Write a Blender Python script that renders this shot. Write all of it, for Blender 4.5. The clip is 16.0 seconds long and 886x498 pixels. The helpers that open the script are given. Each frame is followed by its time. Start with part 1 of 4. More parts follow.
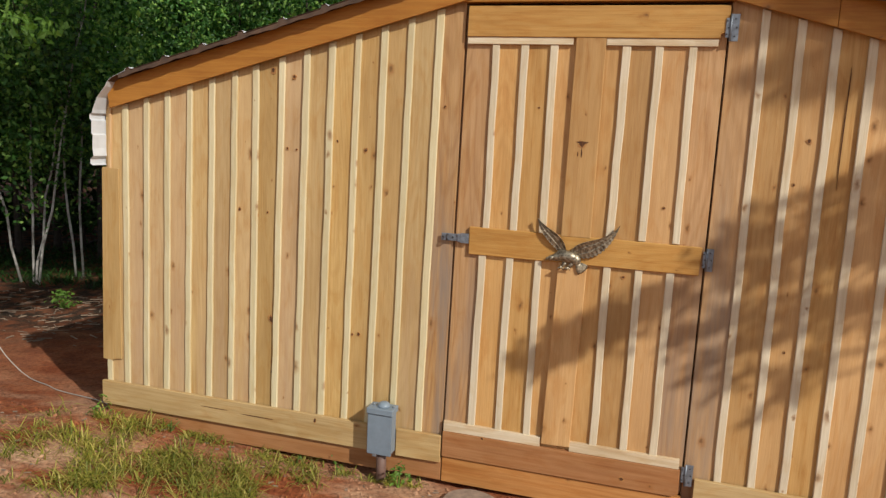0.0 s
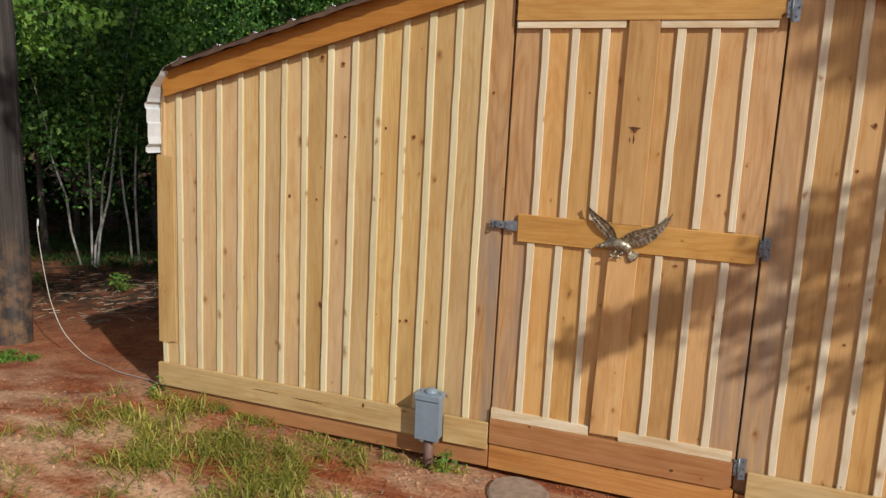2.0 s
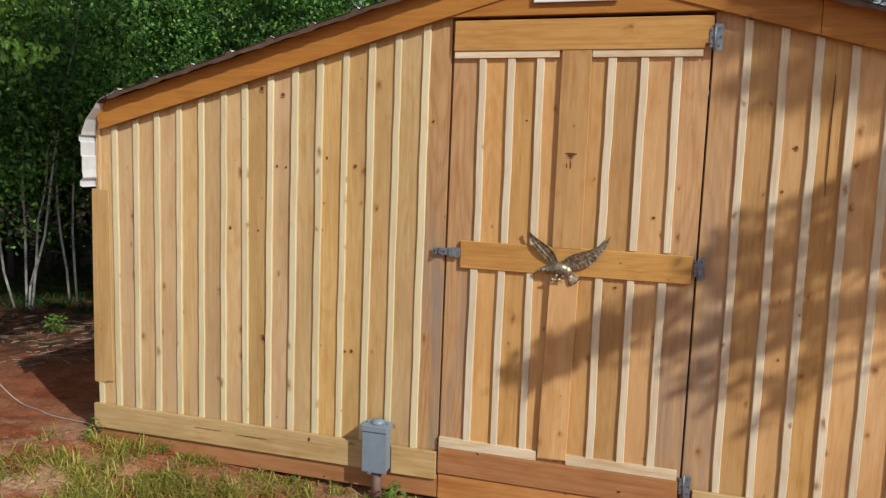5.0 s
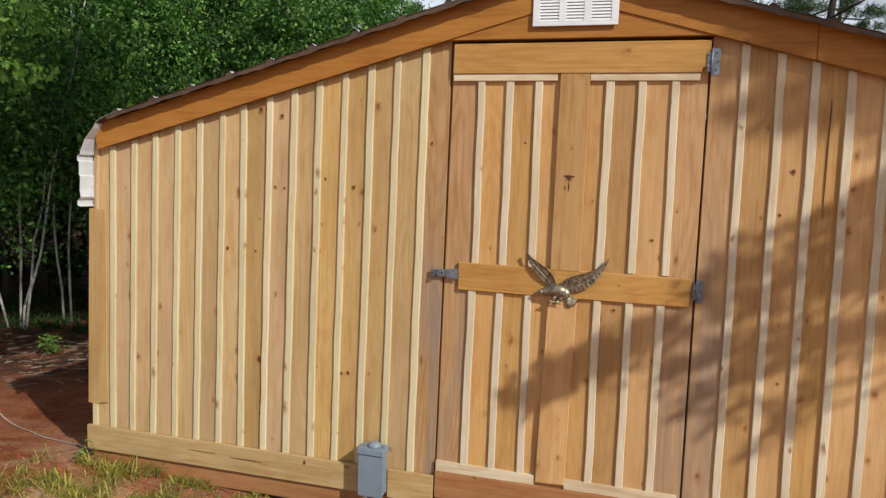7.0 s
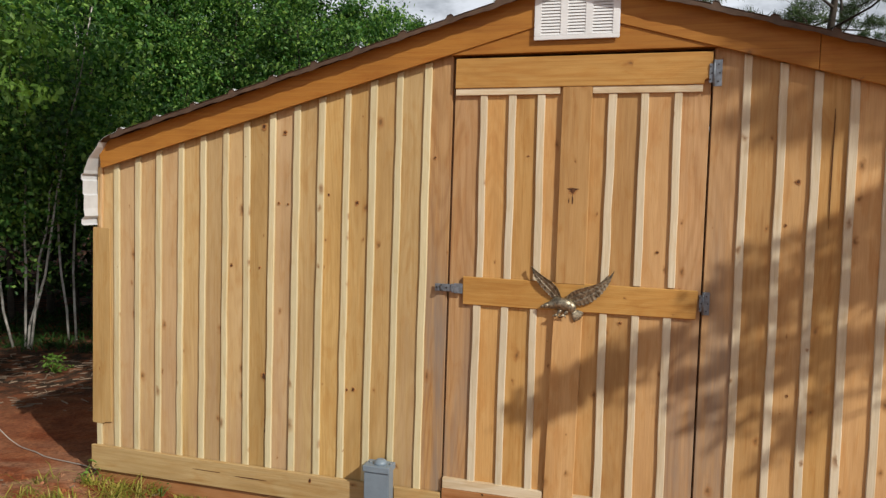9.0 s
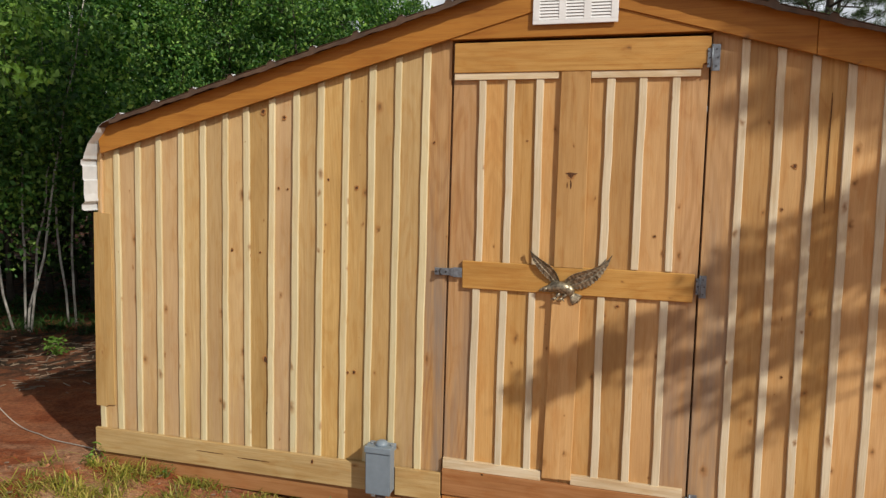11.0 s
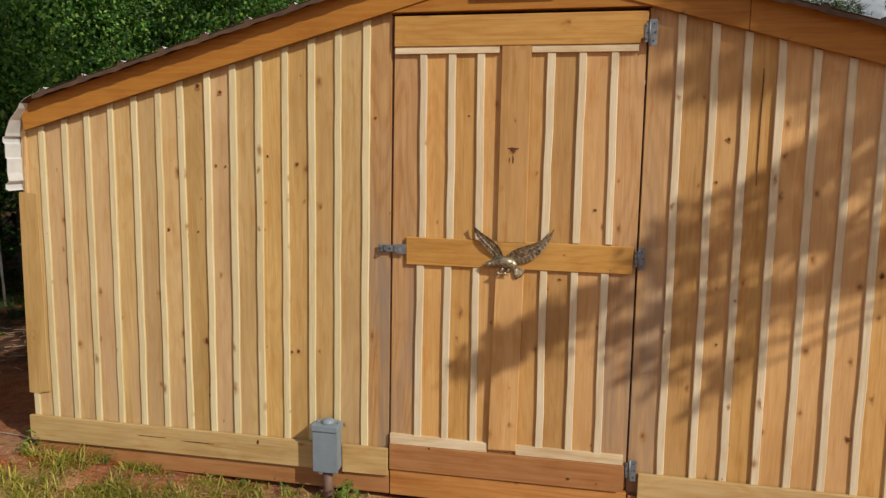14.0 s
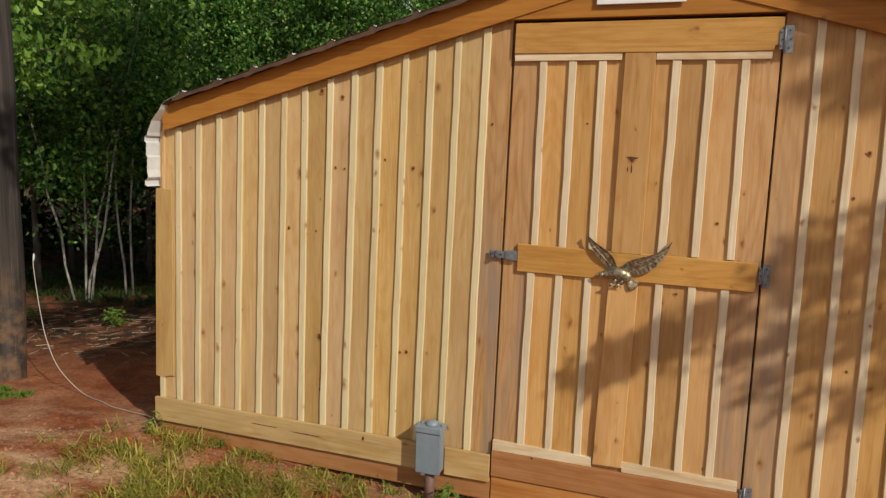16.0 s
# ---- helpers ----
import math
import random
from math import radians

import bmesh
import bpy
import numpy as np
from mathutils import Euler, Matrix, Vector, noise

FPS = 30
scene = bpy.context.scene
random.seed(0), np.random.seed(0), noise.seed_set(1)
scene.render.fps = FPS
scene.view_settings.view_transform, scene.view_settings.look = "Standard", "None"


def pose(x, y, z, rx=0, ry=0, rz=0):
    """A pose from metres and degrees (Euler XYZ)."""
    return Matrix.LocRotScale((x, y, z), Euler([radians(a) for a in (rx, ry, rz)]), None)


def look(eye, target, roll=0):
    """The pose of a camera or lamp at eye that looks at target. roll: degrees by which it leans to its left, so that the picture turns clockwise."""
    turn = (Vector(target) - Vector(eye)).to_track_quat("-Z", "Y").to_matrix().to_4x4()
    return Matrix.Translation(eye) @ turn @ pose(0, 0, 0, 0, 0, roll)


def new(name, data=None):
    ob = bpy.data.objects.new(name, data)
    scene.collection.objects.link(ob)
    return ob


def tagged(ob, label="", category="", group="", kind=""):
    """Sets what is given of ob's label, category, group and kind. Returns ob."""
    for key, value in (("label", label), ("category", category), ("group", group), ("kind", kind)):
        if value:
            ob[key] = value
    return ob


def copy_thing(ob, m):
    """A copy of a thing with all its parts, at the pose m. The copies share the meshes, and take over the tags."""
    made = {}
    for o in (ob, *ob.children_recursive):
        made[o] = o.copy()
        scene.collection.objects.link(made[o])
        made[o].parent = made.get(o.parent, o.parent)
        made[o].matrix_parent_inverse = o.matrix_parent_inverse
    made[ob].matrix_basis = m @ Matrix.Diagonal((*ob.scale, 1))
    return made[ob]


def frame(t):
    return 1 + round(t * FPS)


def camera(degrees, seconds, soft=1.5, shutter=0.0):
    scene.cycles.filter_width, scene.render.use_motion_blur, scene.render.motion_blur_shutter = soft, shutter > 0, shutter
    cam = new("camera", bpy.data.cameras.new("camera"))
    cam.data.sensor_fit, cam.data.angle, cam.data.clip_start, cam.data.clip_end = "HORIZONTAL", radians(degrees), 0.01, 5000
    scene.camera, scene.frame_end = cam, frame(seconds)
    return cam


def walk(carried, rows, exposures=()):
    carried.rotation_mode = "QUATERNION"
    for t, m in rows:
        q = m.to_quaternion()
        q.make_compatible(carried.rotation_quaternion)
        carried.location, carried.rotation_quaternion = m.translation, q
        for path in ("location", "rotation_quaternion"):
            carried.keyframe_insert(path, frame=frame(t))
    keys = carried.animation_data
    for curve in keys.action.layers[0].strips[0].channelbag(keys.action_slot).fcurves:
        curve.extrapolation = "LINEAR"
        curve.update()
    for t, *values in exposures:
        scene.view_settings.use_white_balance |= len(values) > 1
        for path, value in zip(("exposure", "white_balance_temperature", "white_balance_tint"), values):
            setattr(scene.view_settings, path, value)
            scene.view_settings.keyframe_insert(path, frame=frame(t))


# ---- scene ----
cam = camera(63.7, 16.0, soft=1.4)
PATH = [
    (0, (1.014, -3.341, 1.734), (0.463, -1.444, 1.422), 2.7),
    (0.5, (1.007, -3.33, 1.741), (0.398, -1.453, 1.416), 2.3),
    (1, (1.007, -3.333, 1.731), (0.329, -1.482, 1.398), 2.1),
    (1.5, (1.002, -3.333, 1.733), (0.325, -1.483, 1.39), 2.2),
    (2, (0.996, -3.332, 1.746), (0.329, -1.481, 1.385), 2.3),
    (2.5, (0.998, -3.321, 1.702), (0.324, -1.467, 1.372), 1.9),
    (3, (1.003, -3.326, 1.703), (0.319, -1.47, 1.41), 1.9),
    (3.5, (1.017, -3.331, 1.716), (0.387, -1.454, 1.43), 1.2),
    (4, (1.027, -3.33, 1.719), (0.424, -1.444, 1.433), 1.4),
    (4.2, (1.036, -3.329, 1.715), (0.466, -1.433, 1.431), 1.7),
    (6.5, (1.037, -3.33, 1.715), (0.5, -1.415, 1.502), 1.7),
    (7, (1.028, -3.325, 1.714), (0.489, -1.41, 1.513), 1.9),
    (7.5, (1.026, -3.329, 1.723), (0.498, -1.409, 1.531), 2.0),
    (8, (1.03, -3.325, 1.716), (0.514, -1.399, 1.55), 2.1),
    (8.5, (1.023, -3.319, 1.716), (0.477, -1.401, 1.562), 2.0),
    (9, (1.024, -3.314, 1.71), (0.472, -1.398, 1.551), 1.2),
    (9.2, (1.024, -3.322, 1.701), (0.464, -1.409, 1.531), 1.1),
    (11.3, (1.02, -3.342, 1.74), (0.484, -1.431, 1.498), 1.0),
    (11.5, (1.029, -3.336, 1.728), (0.497, -1.426, 1.465), 1.0),
    (12, (1.02, -3.339, 1.723), (0.532, -1.414, 1.482), 0.4),
    (12.5, (1.034, -3.333, 1.737), (0.625, -1.397, 1.448), 0.1),
    (13, (1.022, -3.335, 1.743), (0.658, -1.391, 1.449), 0.5),
    (13.5, (1.018, -3.327, 1.752), (0.629, -1.386, 1.464), 0.6),
    (14, (1.025, -3.328, 1.75), (0.635, -1.388, 1.461), 0.6),
    (14.5, (1.021, -3.334, 1.744), (0.609, -1.397, 1.464), 1.0),
    (15, (1.009, -3.34, 1.748), (0.5, -1.428, 1.457), 1.2),
    (15.5, (0.989, -3.347, 1.736), (0.38, -1.464, 1.447), 1.6),
    (16, (0.969, -3.349, 1.733), (0.311, -1.479, 1.464), 1.9),
]
walk(cam, [(t, look(eye, target, roll)) for t, eye, target, roll in PATH],
     exposures=((0, 0.10, 6230, 10), (2, 0.11, 6150, 10), (4, 0.12, 5980, 10), (6.5, 0.10, 5980, 10), (8.5, 0.04, 6260, 10), (9, 0.0, 6300, 10), (11.5, 0.03, 6480, 10),
                (12.5, 0.05, 6470, 10), (13, 0.06, 6480, 10), (14, -0.04, 6740, 10), (15, -0.09, 6900, 10), (16, -0.06, 6780, 10)))

# ---- light ----
SUN = Vector((1.40, -1.0, 1.20)).normalized()
world = bpy.data.worlds.new("world")
scene.world = world
world.use_nodes = True
wn = world.node_tree.nodes
sky = wn.new("ShaderNodeTexSky")
sky.sky_type = 'NISHITA'
sky.sun_disc = False
sky.sun_elevation = math.asin(SUN.z)
sky.sun_rotation = math.atan2(SUN.x, SUN.y)
sky.dust_density = 2.0
wn["Background"].inputs["Strength"].default_value = 0.0215
# broken white cloud all over the sky
wt = wn.new("ShaderNodeTexCoord")
wm = wn.new("ShaderNodeMapping")
wm.inputs["Scale"].default_value = (1.0, 1.0, 2.6)
wz = wn.new("ShaderNodeTexNoise")
wz.inputs["Scale"].default_value, wz.inputs["Detail"].default_value, wz.inputs["Roughness"].default_value = 3.2, 7.0, 0.6
wr_ = wn.new("ShaderNodeValToRGB")
wr_.color_ramp.elements[0].position, wr_.color_ramp.elements[1].position = 0.33, 0.52
wx_ = wn.new("ShaderNodeMix")
wx_.data_type = 'RGBA'
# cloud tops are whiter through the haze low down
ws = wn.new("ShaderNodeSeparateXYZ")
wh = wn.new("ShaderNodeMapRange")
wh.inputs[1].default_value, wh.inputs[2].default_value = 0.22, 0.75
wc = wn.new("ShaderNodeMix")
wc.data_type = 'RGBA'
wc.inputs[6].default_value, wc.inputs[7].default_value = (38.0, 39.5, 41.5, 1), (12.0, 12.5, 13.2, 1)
wl = world.node_tree.links.new
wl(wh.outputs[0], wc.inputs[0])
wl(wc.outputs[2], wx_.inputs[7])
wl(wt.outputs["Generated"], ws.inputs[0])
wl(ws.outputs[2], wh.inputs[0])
wl(wt.outputs["Generated"], wm.inputs[0])
wl(wm.outputs[0], wz.inputs["Vector"])
wl(wz.outputs[0], wr_.inputs[0])
wl(wr_.outputs[0], wx_.inputs[0])
wl(sky.outputs[0], wx_.inputs[6])
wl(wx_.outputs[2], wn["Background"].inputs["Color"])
sun = new("sun", bpy.data.lights.new("sun", "SUN"))
sun.data.energy = 4.0
sun.data.angle = radians(0.6)
sun.data.color = (1.0, 0.955, 0.85)
sun.matrix_world = look(SUN * 30, (0, 0, 0))


# ---- materials ----
def mat_base(name, rough=0.6, metal=0.0):
    m = bpy.data.materials.new(name)
    m.use_nodes = True
    nt = m.node_tree
    b = nt.nodes["Principled BSDF"]
    b.inputs["Roughness"].default_value = rough
    b.inputs["Metallic"].default_value = metal
    return m, nt, b


def node(nt, kind, **kw):
    n = nt.nodes.new(kind)
    for k, v in kw.items():
        n.inputs[k.replace("_", " ")].default_value = v
    return n


def ramp(nt, src, stops):
    r = nt.nodes.new("ShaderNodeValToRGB")
    e = r.color_ramp.elements
    e[0].position, e[1].position = stops[0][0], stops[-1][0]
    e[0].color, e[1].color = (*stops[0][1], 1), (*stops[-1][1], 1)
    for p, c in stops[1:-1]:
        e.new(p).color = (*c, 1)
    nt.links.new(src, r.inputs[0])
    return r.outputs[0]


def mixc(nt, kind, fac, a, b):
    n = nt.nodes.new("ShaderNodeMix")
    n.data_type, n.blend_type = 'RGBA', kind
    for v, s in ((fac, 0), (a, 6), (b, 7)):
        if isinstance(v, (int, float)):
            n.inputs[s].default_value = v
        elif isinstance(v, tuple):
            n.inputs[s].default_value = (*v, 1)
        else:
            nt.links.new(v, n.inputs[s])
    return n.outputs[2]


def math_node(nt, op, a, b=0.0):
    n = nt.nodes.new("ShaderNodeMath")
    n.operation = op
    for i, v in enumerate((a, b)):
        if isinstance(v, (int, float)):
            n.inputs[i].default_value = v
        else:
            nt.links.new(v, n.inputs[i])
    return n.outputs[0]


def bump(nt, b, height, strength, dist):
    n = nt.nodes.new("ShaderNodeBump")
    n.inputs["Strength"].default_value, n.inputs["Distance"].default_value = strength, dist
    nt.links.new(height, n.inputs["Height"])
    nt.links.new(n.outputs[0], b.inputs["Normal"])


def wood(name, light, dark, knot=(0.15, 0.065, 0.020), tint=(0.5, 0.28, 0.16), along="z", knots=0.5, grey=0.0, grey_top=0.0, grey_tone=(0.25, 0.19, 0.145), rough=0.55, vary=0.28, figure=0.3, stain=0.6):
    """Sawn softwood: long grain, knots, board-to-board tone, dull stains."""
    m, nt, b = mat_base(name, rough)
    L = nt.links.new
    tc = nt.nodes.new("ShaderNodeTexCoord")
    oi = nt.nodes.new("ShaderNodeObjectInfo")
    comb = nt.nodes.new("ShaderNodeCombineXYZ")
    r = oi.outputs["Random"]
    L(math_node(nt, 'MULTIPLY', r, 37.0), comb.inputs[0])
    L(math_node(nt, 'MULTIPLY', r, 53.0), comb.inputs[1])
    L(math_node(nt, 'MULTIPLY', r, 71.0), comb.inputs[2])
    add = nt.nodes.new("ShaderNodeVectorMath")
    add.operation = 'ADD'
    L(tc.outputs["Object"], add.inputs[0])
    L(comb.outputs[0], add.inputs[1])

    def scaled(across, down):
        mp = nt.nodes.new("ShaderNodeMapping")
        mp.inputs["Scale"].default_value = (across, across, down) if along == "z" else (down, across, across)
        L(add.outputs[0], mp.inputs[0])
        return mp.outputs[0]

    grain = node(nt, "ShaderNodeTexNoise", Scale=1.0, Detail=5.0, Roughness=0.6, Distortion=0.5)
    L(scaled(48, 1.7), grain.inputs["Vector"])
    fine = node(nt, "ShaderNodeTexNoise", Scale=1.0, Detail=4.0, Roughness=0.7)
    L(scaled(230, 7), fine.inputs["Vector"])
    cloud = node(nt, "ShaderNodeTexNoise", Scale=1.0, Detail=3.0, Roughness=0.55)
    L(scaled(6, 1.6), cloud.inputs["Vector"])
    blot = node(nt, "ShaderNodeTexNoise", Scale=1.0, Detail=4.0, Roughness=0.6, Distortion=1.2)
    L(scaled(17, 4.5), blot.inputs["Vector"])
    col = ramp(nt, grain.outputs[0], [(0.33, dark), (0.5, tuple(0.35 * a + 0.65 * c for a, c in zip(dark, light))), (0.66, light)])
    # flame figure: contour lines of a smooth field
    flame = node(nt, "ShaderNodeTexNoise", Scale=1.0, Detail=1.0, Roughness=0.4)
    L(scaled(6.5, 0.75), flame.inputs["Vector"])
    fl = math_node(nt, 'SINE', math_node(nt, 'MULTIPLY', flame.outputs[0], 95.0))
    col = mixc(nt, 'MULTIPLY', figure, col, ramp(nt, math_node(nt, 'ADD', math_node(nt, 'MULTIPLY', fl, 0.5), 0.5), [(0.05, (0.80, 0.73, 0.62)), (0.45, (1, 1, 1)), (0.9, (1.04, 1.04, 1.04))]))
    # tone of each board
    tone = nt.nodes.new("ShaderNodeMath")
    tone.operation = 'FRACT'
    L(math_node(nt, 'MULTIPLY', r, 7.31), tone.inputs[0])
    col = mixc(nt, 'MIX', math_node(nt, 'MULTIPLY', tone.outputs[0], vary * 2.0), col, tint)
    val = math_node(nt, 'ADD', math_node(nt, 'MULTIPLY', r, vary), 1.0 - vary * 0.55)
    hsv = nt.nodes.new("ShaderNodeHueSaturation")
    L(val, hsv.inputs["Value"])
    L(col, hsv.inputs["Color"])
    col = hsv.outputs[0]
    st = ramp(nt, cloud.outputs[0], [(0.28, (0.66, 0.58, 0.48)), (0.47, (0.95, 0.92, 0.88)), (0.56, (1, 1, 1)), (0.72, (1.14, 1.13, 1.12))])
    col = mixc(nt, 'MULTIPLY', 0.8 * stain, col, st)
    col = mixc(nt, 'MULTIPLY', 0.8 * stain, col, ramp(nt, blot.outputs[0], [(0.28, (0.80, 0.60, 0.40)), (0.40, (0.94, 0.83, 0.68)), (0.50, (1, 1, 1)), (0.62, (1.02, 1.02, 1.06)), (0.76, (1.08, 1.09, 1.16))]))
    fn = ramp(nt, fine.outputs[0], [(0.35, (0.84, 0.8, 0.76)), (0.55, (1, 1, 1))])
    col = mixc(nt, 'MULTIPLY', 0.6, col, fn)
    if grey:
        g = node(nt, "ShaderNodeTexNoise", Scale=1.0, Detail=4.0, Roughness=0.65)
        L(scaled(14, 0.9), g.inputs["Vector"])
        gf = nt.nodes.new("ShaderNodeMapRange")
        gf.inputs[1].default_value, gf.inputs[2].default_value, gf.inputs[4].default_value = 0.38, 0.62, grey
        L(g.outputs[0], gf.inputs[0])
        gfac = gf.outputs[0]
        if grey_top:
            # rain-splashed foot, sheltered head
            sz = nt.nodes.new("ShaderNodeSeparateXYZ")
            L(tc.outputs["Object"], sz.inputs[0])
            gz_ = nt.nodes.new("ShaderNodeMapRange")
            gz_.inputs[1].default_value, gz_.inputs[2].default_value, gz_.inputs[3].default_value, gz_.inputs[4].default_value = grey_top - 0.9, grey_top, 1.0, 0.06
            L(sz.outputs[2], gz_.inputs[0])
            gfac = math_node(nt, 'MULTIPLY', gfac, gz_.outputs[0])
        col = mixc(nt, 'MIX', gfac, col, grey_tone)
    # knots
    vo = nt.nodes.new("ShaderNodeTexVoronoi")
    vo.inputs["Scale"].default_value = 1.0
    wob = node(nt, "ShaderNodeTexNoise", Scale=30.0, Detail=2.0)
    L(add.outputs[0], wob.inputs["Vector"])
    vadd = nt.nodes.new("ShaderNodeVectorMath")
    vadd.operation = 'MULTIPLY_ADD'
    L(wob.outputs["Color"], vadd.inputs[0])
    vadd.inputs[1].default_value = (0.2, 0.2, 0.2)
    L(scaled(8.0, 4.6), vadd.inputs[2])
    vs = nt.nodes.new("ShaderNodeSeparateXYZ")
    L(vadd.outputs[0], vs.inputs[0])
    vc = nt.nodes.new("ShaderNodeCombineXYZ")
    L(vs.outputs[0], vc.inputs[0])
    L(vs.outputs[2], vc.inputs[1])
    vo.voronoi_dimensions = '2D'
    L(vc.outputs[0], vo.inputs["Vector"])
    sep = nt.nodes.new("ShaderNodeSeparateColor")
    L(vo.outputs["Color"], sep.inputs[0])
    size = math_node(nt, 'MULTIPLY', math_node(nt, 'MAXIMUM', math_node(nt, 'SUBTRACT', sep.outputs[0], 1.0 - knots), 0.0), 0.21 / max(knots, 0.05))
    kn = nt.nodes.new("ShaderNodeMapRange")
    kn.inputs[3].default_value, kn.inputs[4].default_value = 1.0, 0.0
    kn.inputs[1].default_value = 0.0
    L(math_node(nt, 'DIVIDE', vo.outputs["Distance"], math_node(nt, 'ADD', size, 0.001)), kn.inputs[0])
    kr = ramp(nt, kn.outputs[0], [(0.0, (0, 0, 0)), (0.3, (0.22, 0.22, 0.22)), (0.55, (0.55, 0.55, 0.55)), (0.90, (0.85, 0.85, 0.85))])
    col = mixc(nt, 'MIX', kr, col, mixc(nt, 'MIX', ramp(nt, kn.outputs[0], [(0.55, (0, 0, 0)), (0.85, (1, 1, 1))]), (0.30, 0.125, 0.032), knot))
    L(col, b.inputs["Base Color"])
    rr = nt.nodes.new("ShaderNodeMapRange")
    rr.inputs[3].default_value, rr.inputs[4].default_value = rough - 0.1, rough + 0.15
    L(cloud.outputs[0], rr.inputs[0])
    L(rr.outputs[0], b.inputs["Roughness"])
    b.inputs["Specular IOR Level"].default_value = 0.3
    bump(nt, b, mixc(nt, 'ADD', 0.5, grain.outputs[0], fine.outputs[0]), 0.35, 0.004)
    return m


M_BOARD = wood("cedar board", (0.548, 0.384, 0.176), (0.476, 0.306, 0.122), tint=(0.572, 0.384, 0.240), knots=0.3, figure=0.22, grey=0.45, grey_top=1.3, grey_tone=(0.43, 0.275, 0.175))
M_BOARD_OCHRE = wood("ochre cedar board", (0.545, 0.362, 0.140), (0.46, 0.286, 0.094), tint=(0.555, 0.36, 0.165), knots=0.35, figure=0.25)
M_BOARD_ORANGE = wood("orange cedar board", (0.538, 0.318, 0.112), (0.450, 0.240, 0.069), tint=(0.558, 0.342, 0.178), knots=0.3, figure=0.22)
M_BATTEN = wood("pale pine batten", (0.655, 0.570, 0.36), (0.585, 0.490, 0.280), tint=(0.605, 0.515, 0.33), knot=(0.2, 0.10, 0.04), knots=0.35, vary=0.12, figure=0.1, stain=0.4)
M_BATTEN_WHITE = wood("whitish pine batten", (0.665, 0.572, 0.415), (0.59, 0.486, 0.33), tint=(0.61, 0.515, 0.38), knot=(0.2, 0.10, 0.04), knots=0.35, vary=0.12, figure=0.1, stain=0.4)
M_PALE = wood("pale pine board", (0.53, 0.375, 0.178), (0.45, 0.297, 0.122), tint=(0.52, 0.372, 0.195), along="x", knots=0.35, vary=0.1)
M_PALE_STRIP = wood("whitish pine strip", (0.71, 0.60, 0.43), (0.60, 0.47, 0.30), tint=(0.66, 0.54, 0.38), along="x", knots=0.2, vary=0.08)
M_FASCIA = wood("orange stained fascia", (0.42, 0.184, 0.030), (0.32, 0.126, 0.018), tint=(0.38, 0.166, 0.033), along="x", knots=0.3, vary=0.1, figure=0.12)
M_RAIL = wood("honey cedar rail", (0.52, 0.292, 0.083), (0.43, 0.216, 0.052), tint=(0.50, 0.276, 0.092), along="x", knots=0.25, vary=0.08)
M_RED = wood("reddish cedar rail", (0.40, 0.192, 0.077), (0.325, 0.138, 0.049), tint=(0.40, 0.20, 0.09), along="x", knots=0.3, vary=0.08)
M_SILL = wood("orange cedar sill", (0.48, 0.225, 0.068), (0.39, 0.160, 0.042), tint=(0.46, 0.22, 0.080), along="x", knots=0.3, vary=0.08)
M_WEATHER = wood("weathered cedar board", figure=0.6, light=(0.50, 0.30, 0.125), dark=(0.37, 0.20, 0.08), tint=(0.44, 0.27, 0.14), knots=0.4, grey=0.95, grey_top=1.9, vary=0.1)
M_PINK = wood("pinkish cedar board", (0.50, 0.300, 0.14), (0.41, 0.222, 0.095), tint=(0.49, 0.31, 0.16), knots=0.4, grey=0.7, grey_top=1.5, vary=0.1, figure=0.5)
M_JAMB = wood("pinkish weathered jamb board", (0.54, 0.330, 0.155), (0.44, 0.252, 0.11), tint=(0.51, 0.32, 0.17), knots=0.4, grey=0.75, grey_top=1.9, vary=0.08)
M_INNER = wood("rough inner sheathing", (0.20, 0.12, 0.06), (0.13, 0.075, 0.035), knots=0.3)


def plain(name, col, rough, metal=0.0, var=0.25, scale=30.0, bstr=0.15, bdist=0.002, second=None):
    m, nt, b = mat_base(name, rough, metal)
    tc = nt.nodes.new("ShaderNodeTexCoord")
    n = node(nt, "ShaderNodeTexNoise", Scale=scale, Detail=5.0, Roughness=0.65)
    n2 = node(nt, "ShaderNodeTexNoise", Scale=scale * 0.16, Detail=3.0)
    nt.links.new(tc.outputs["Object"], n.inputs["Vector"])
    nt.links.new(tc.outputs["Object"], n2.inputs["Vector"])
    c2 = second or tuple(c * (1 - var) for c in col)
    c = ramp(nt, n.outputs[0], [(0.35, c2), (0.62, col)])
    c = mixc(nt, 'MULTIPLY', 0.6, c, ramp(nt, n2.outputs[0], [(0.3, (0.75, 0.75, 0.75)), (0.65, (1.08, 1.08, 1.08))]))
    nt.links.new(c, b.inputs["Base Color"])
    mr = nt.nodes.new("ShaderNodeMapRange")
    mr.inputs[3].default_value, mr.inputs[4].default_value = max(0.05, rough - 0.12), min(1, rough + 0.12)
    nt.links.new(n2.outputs[0], mr.inputs[0])
    nt.links.new(mr.outputs[0], b.inputs["Roughness"])
    bump(nt, b, n.outputs[0], bstr, bdist)
    return m


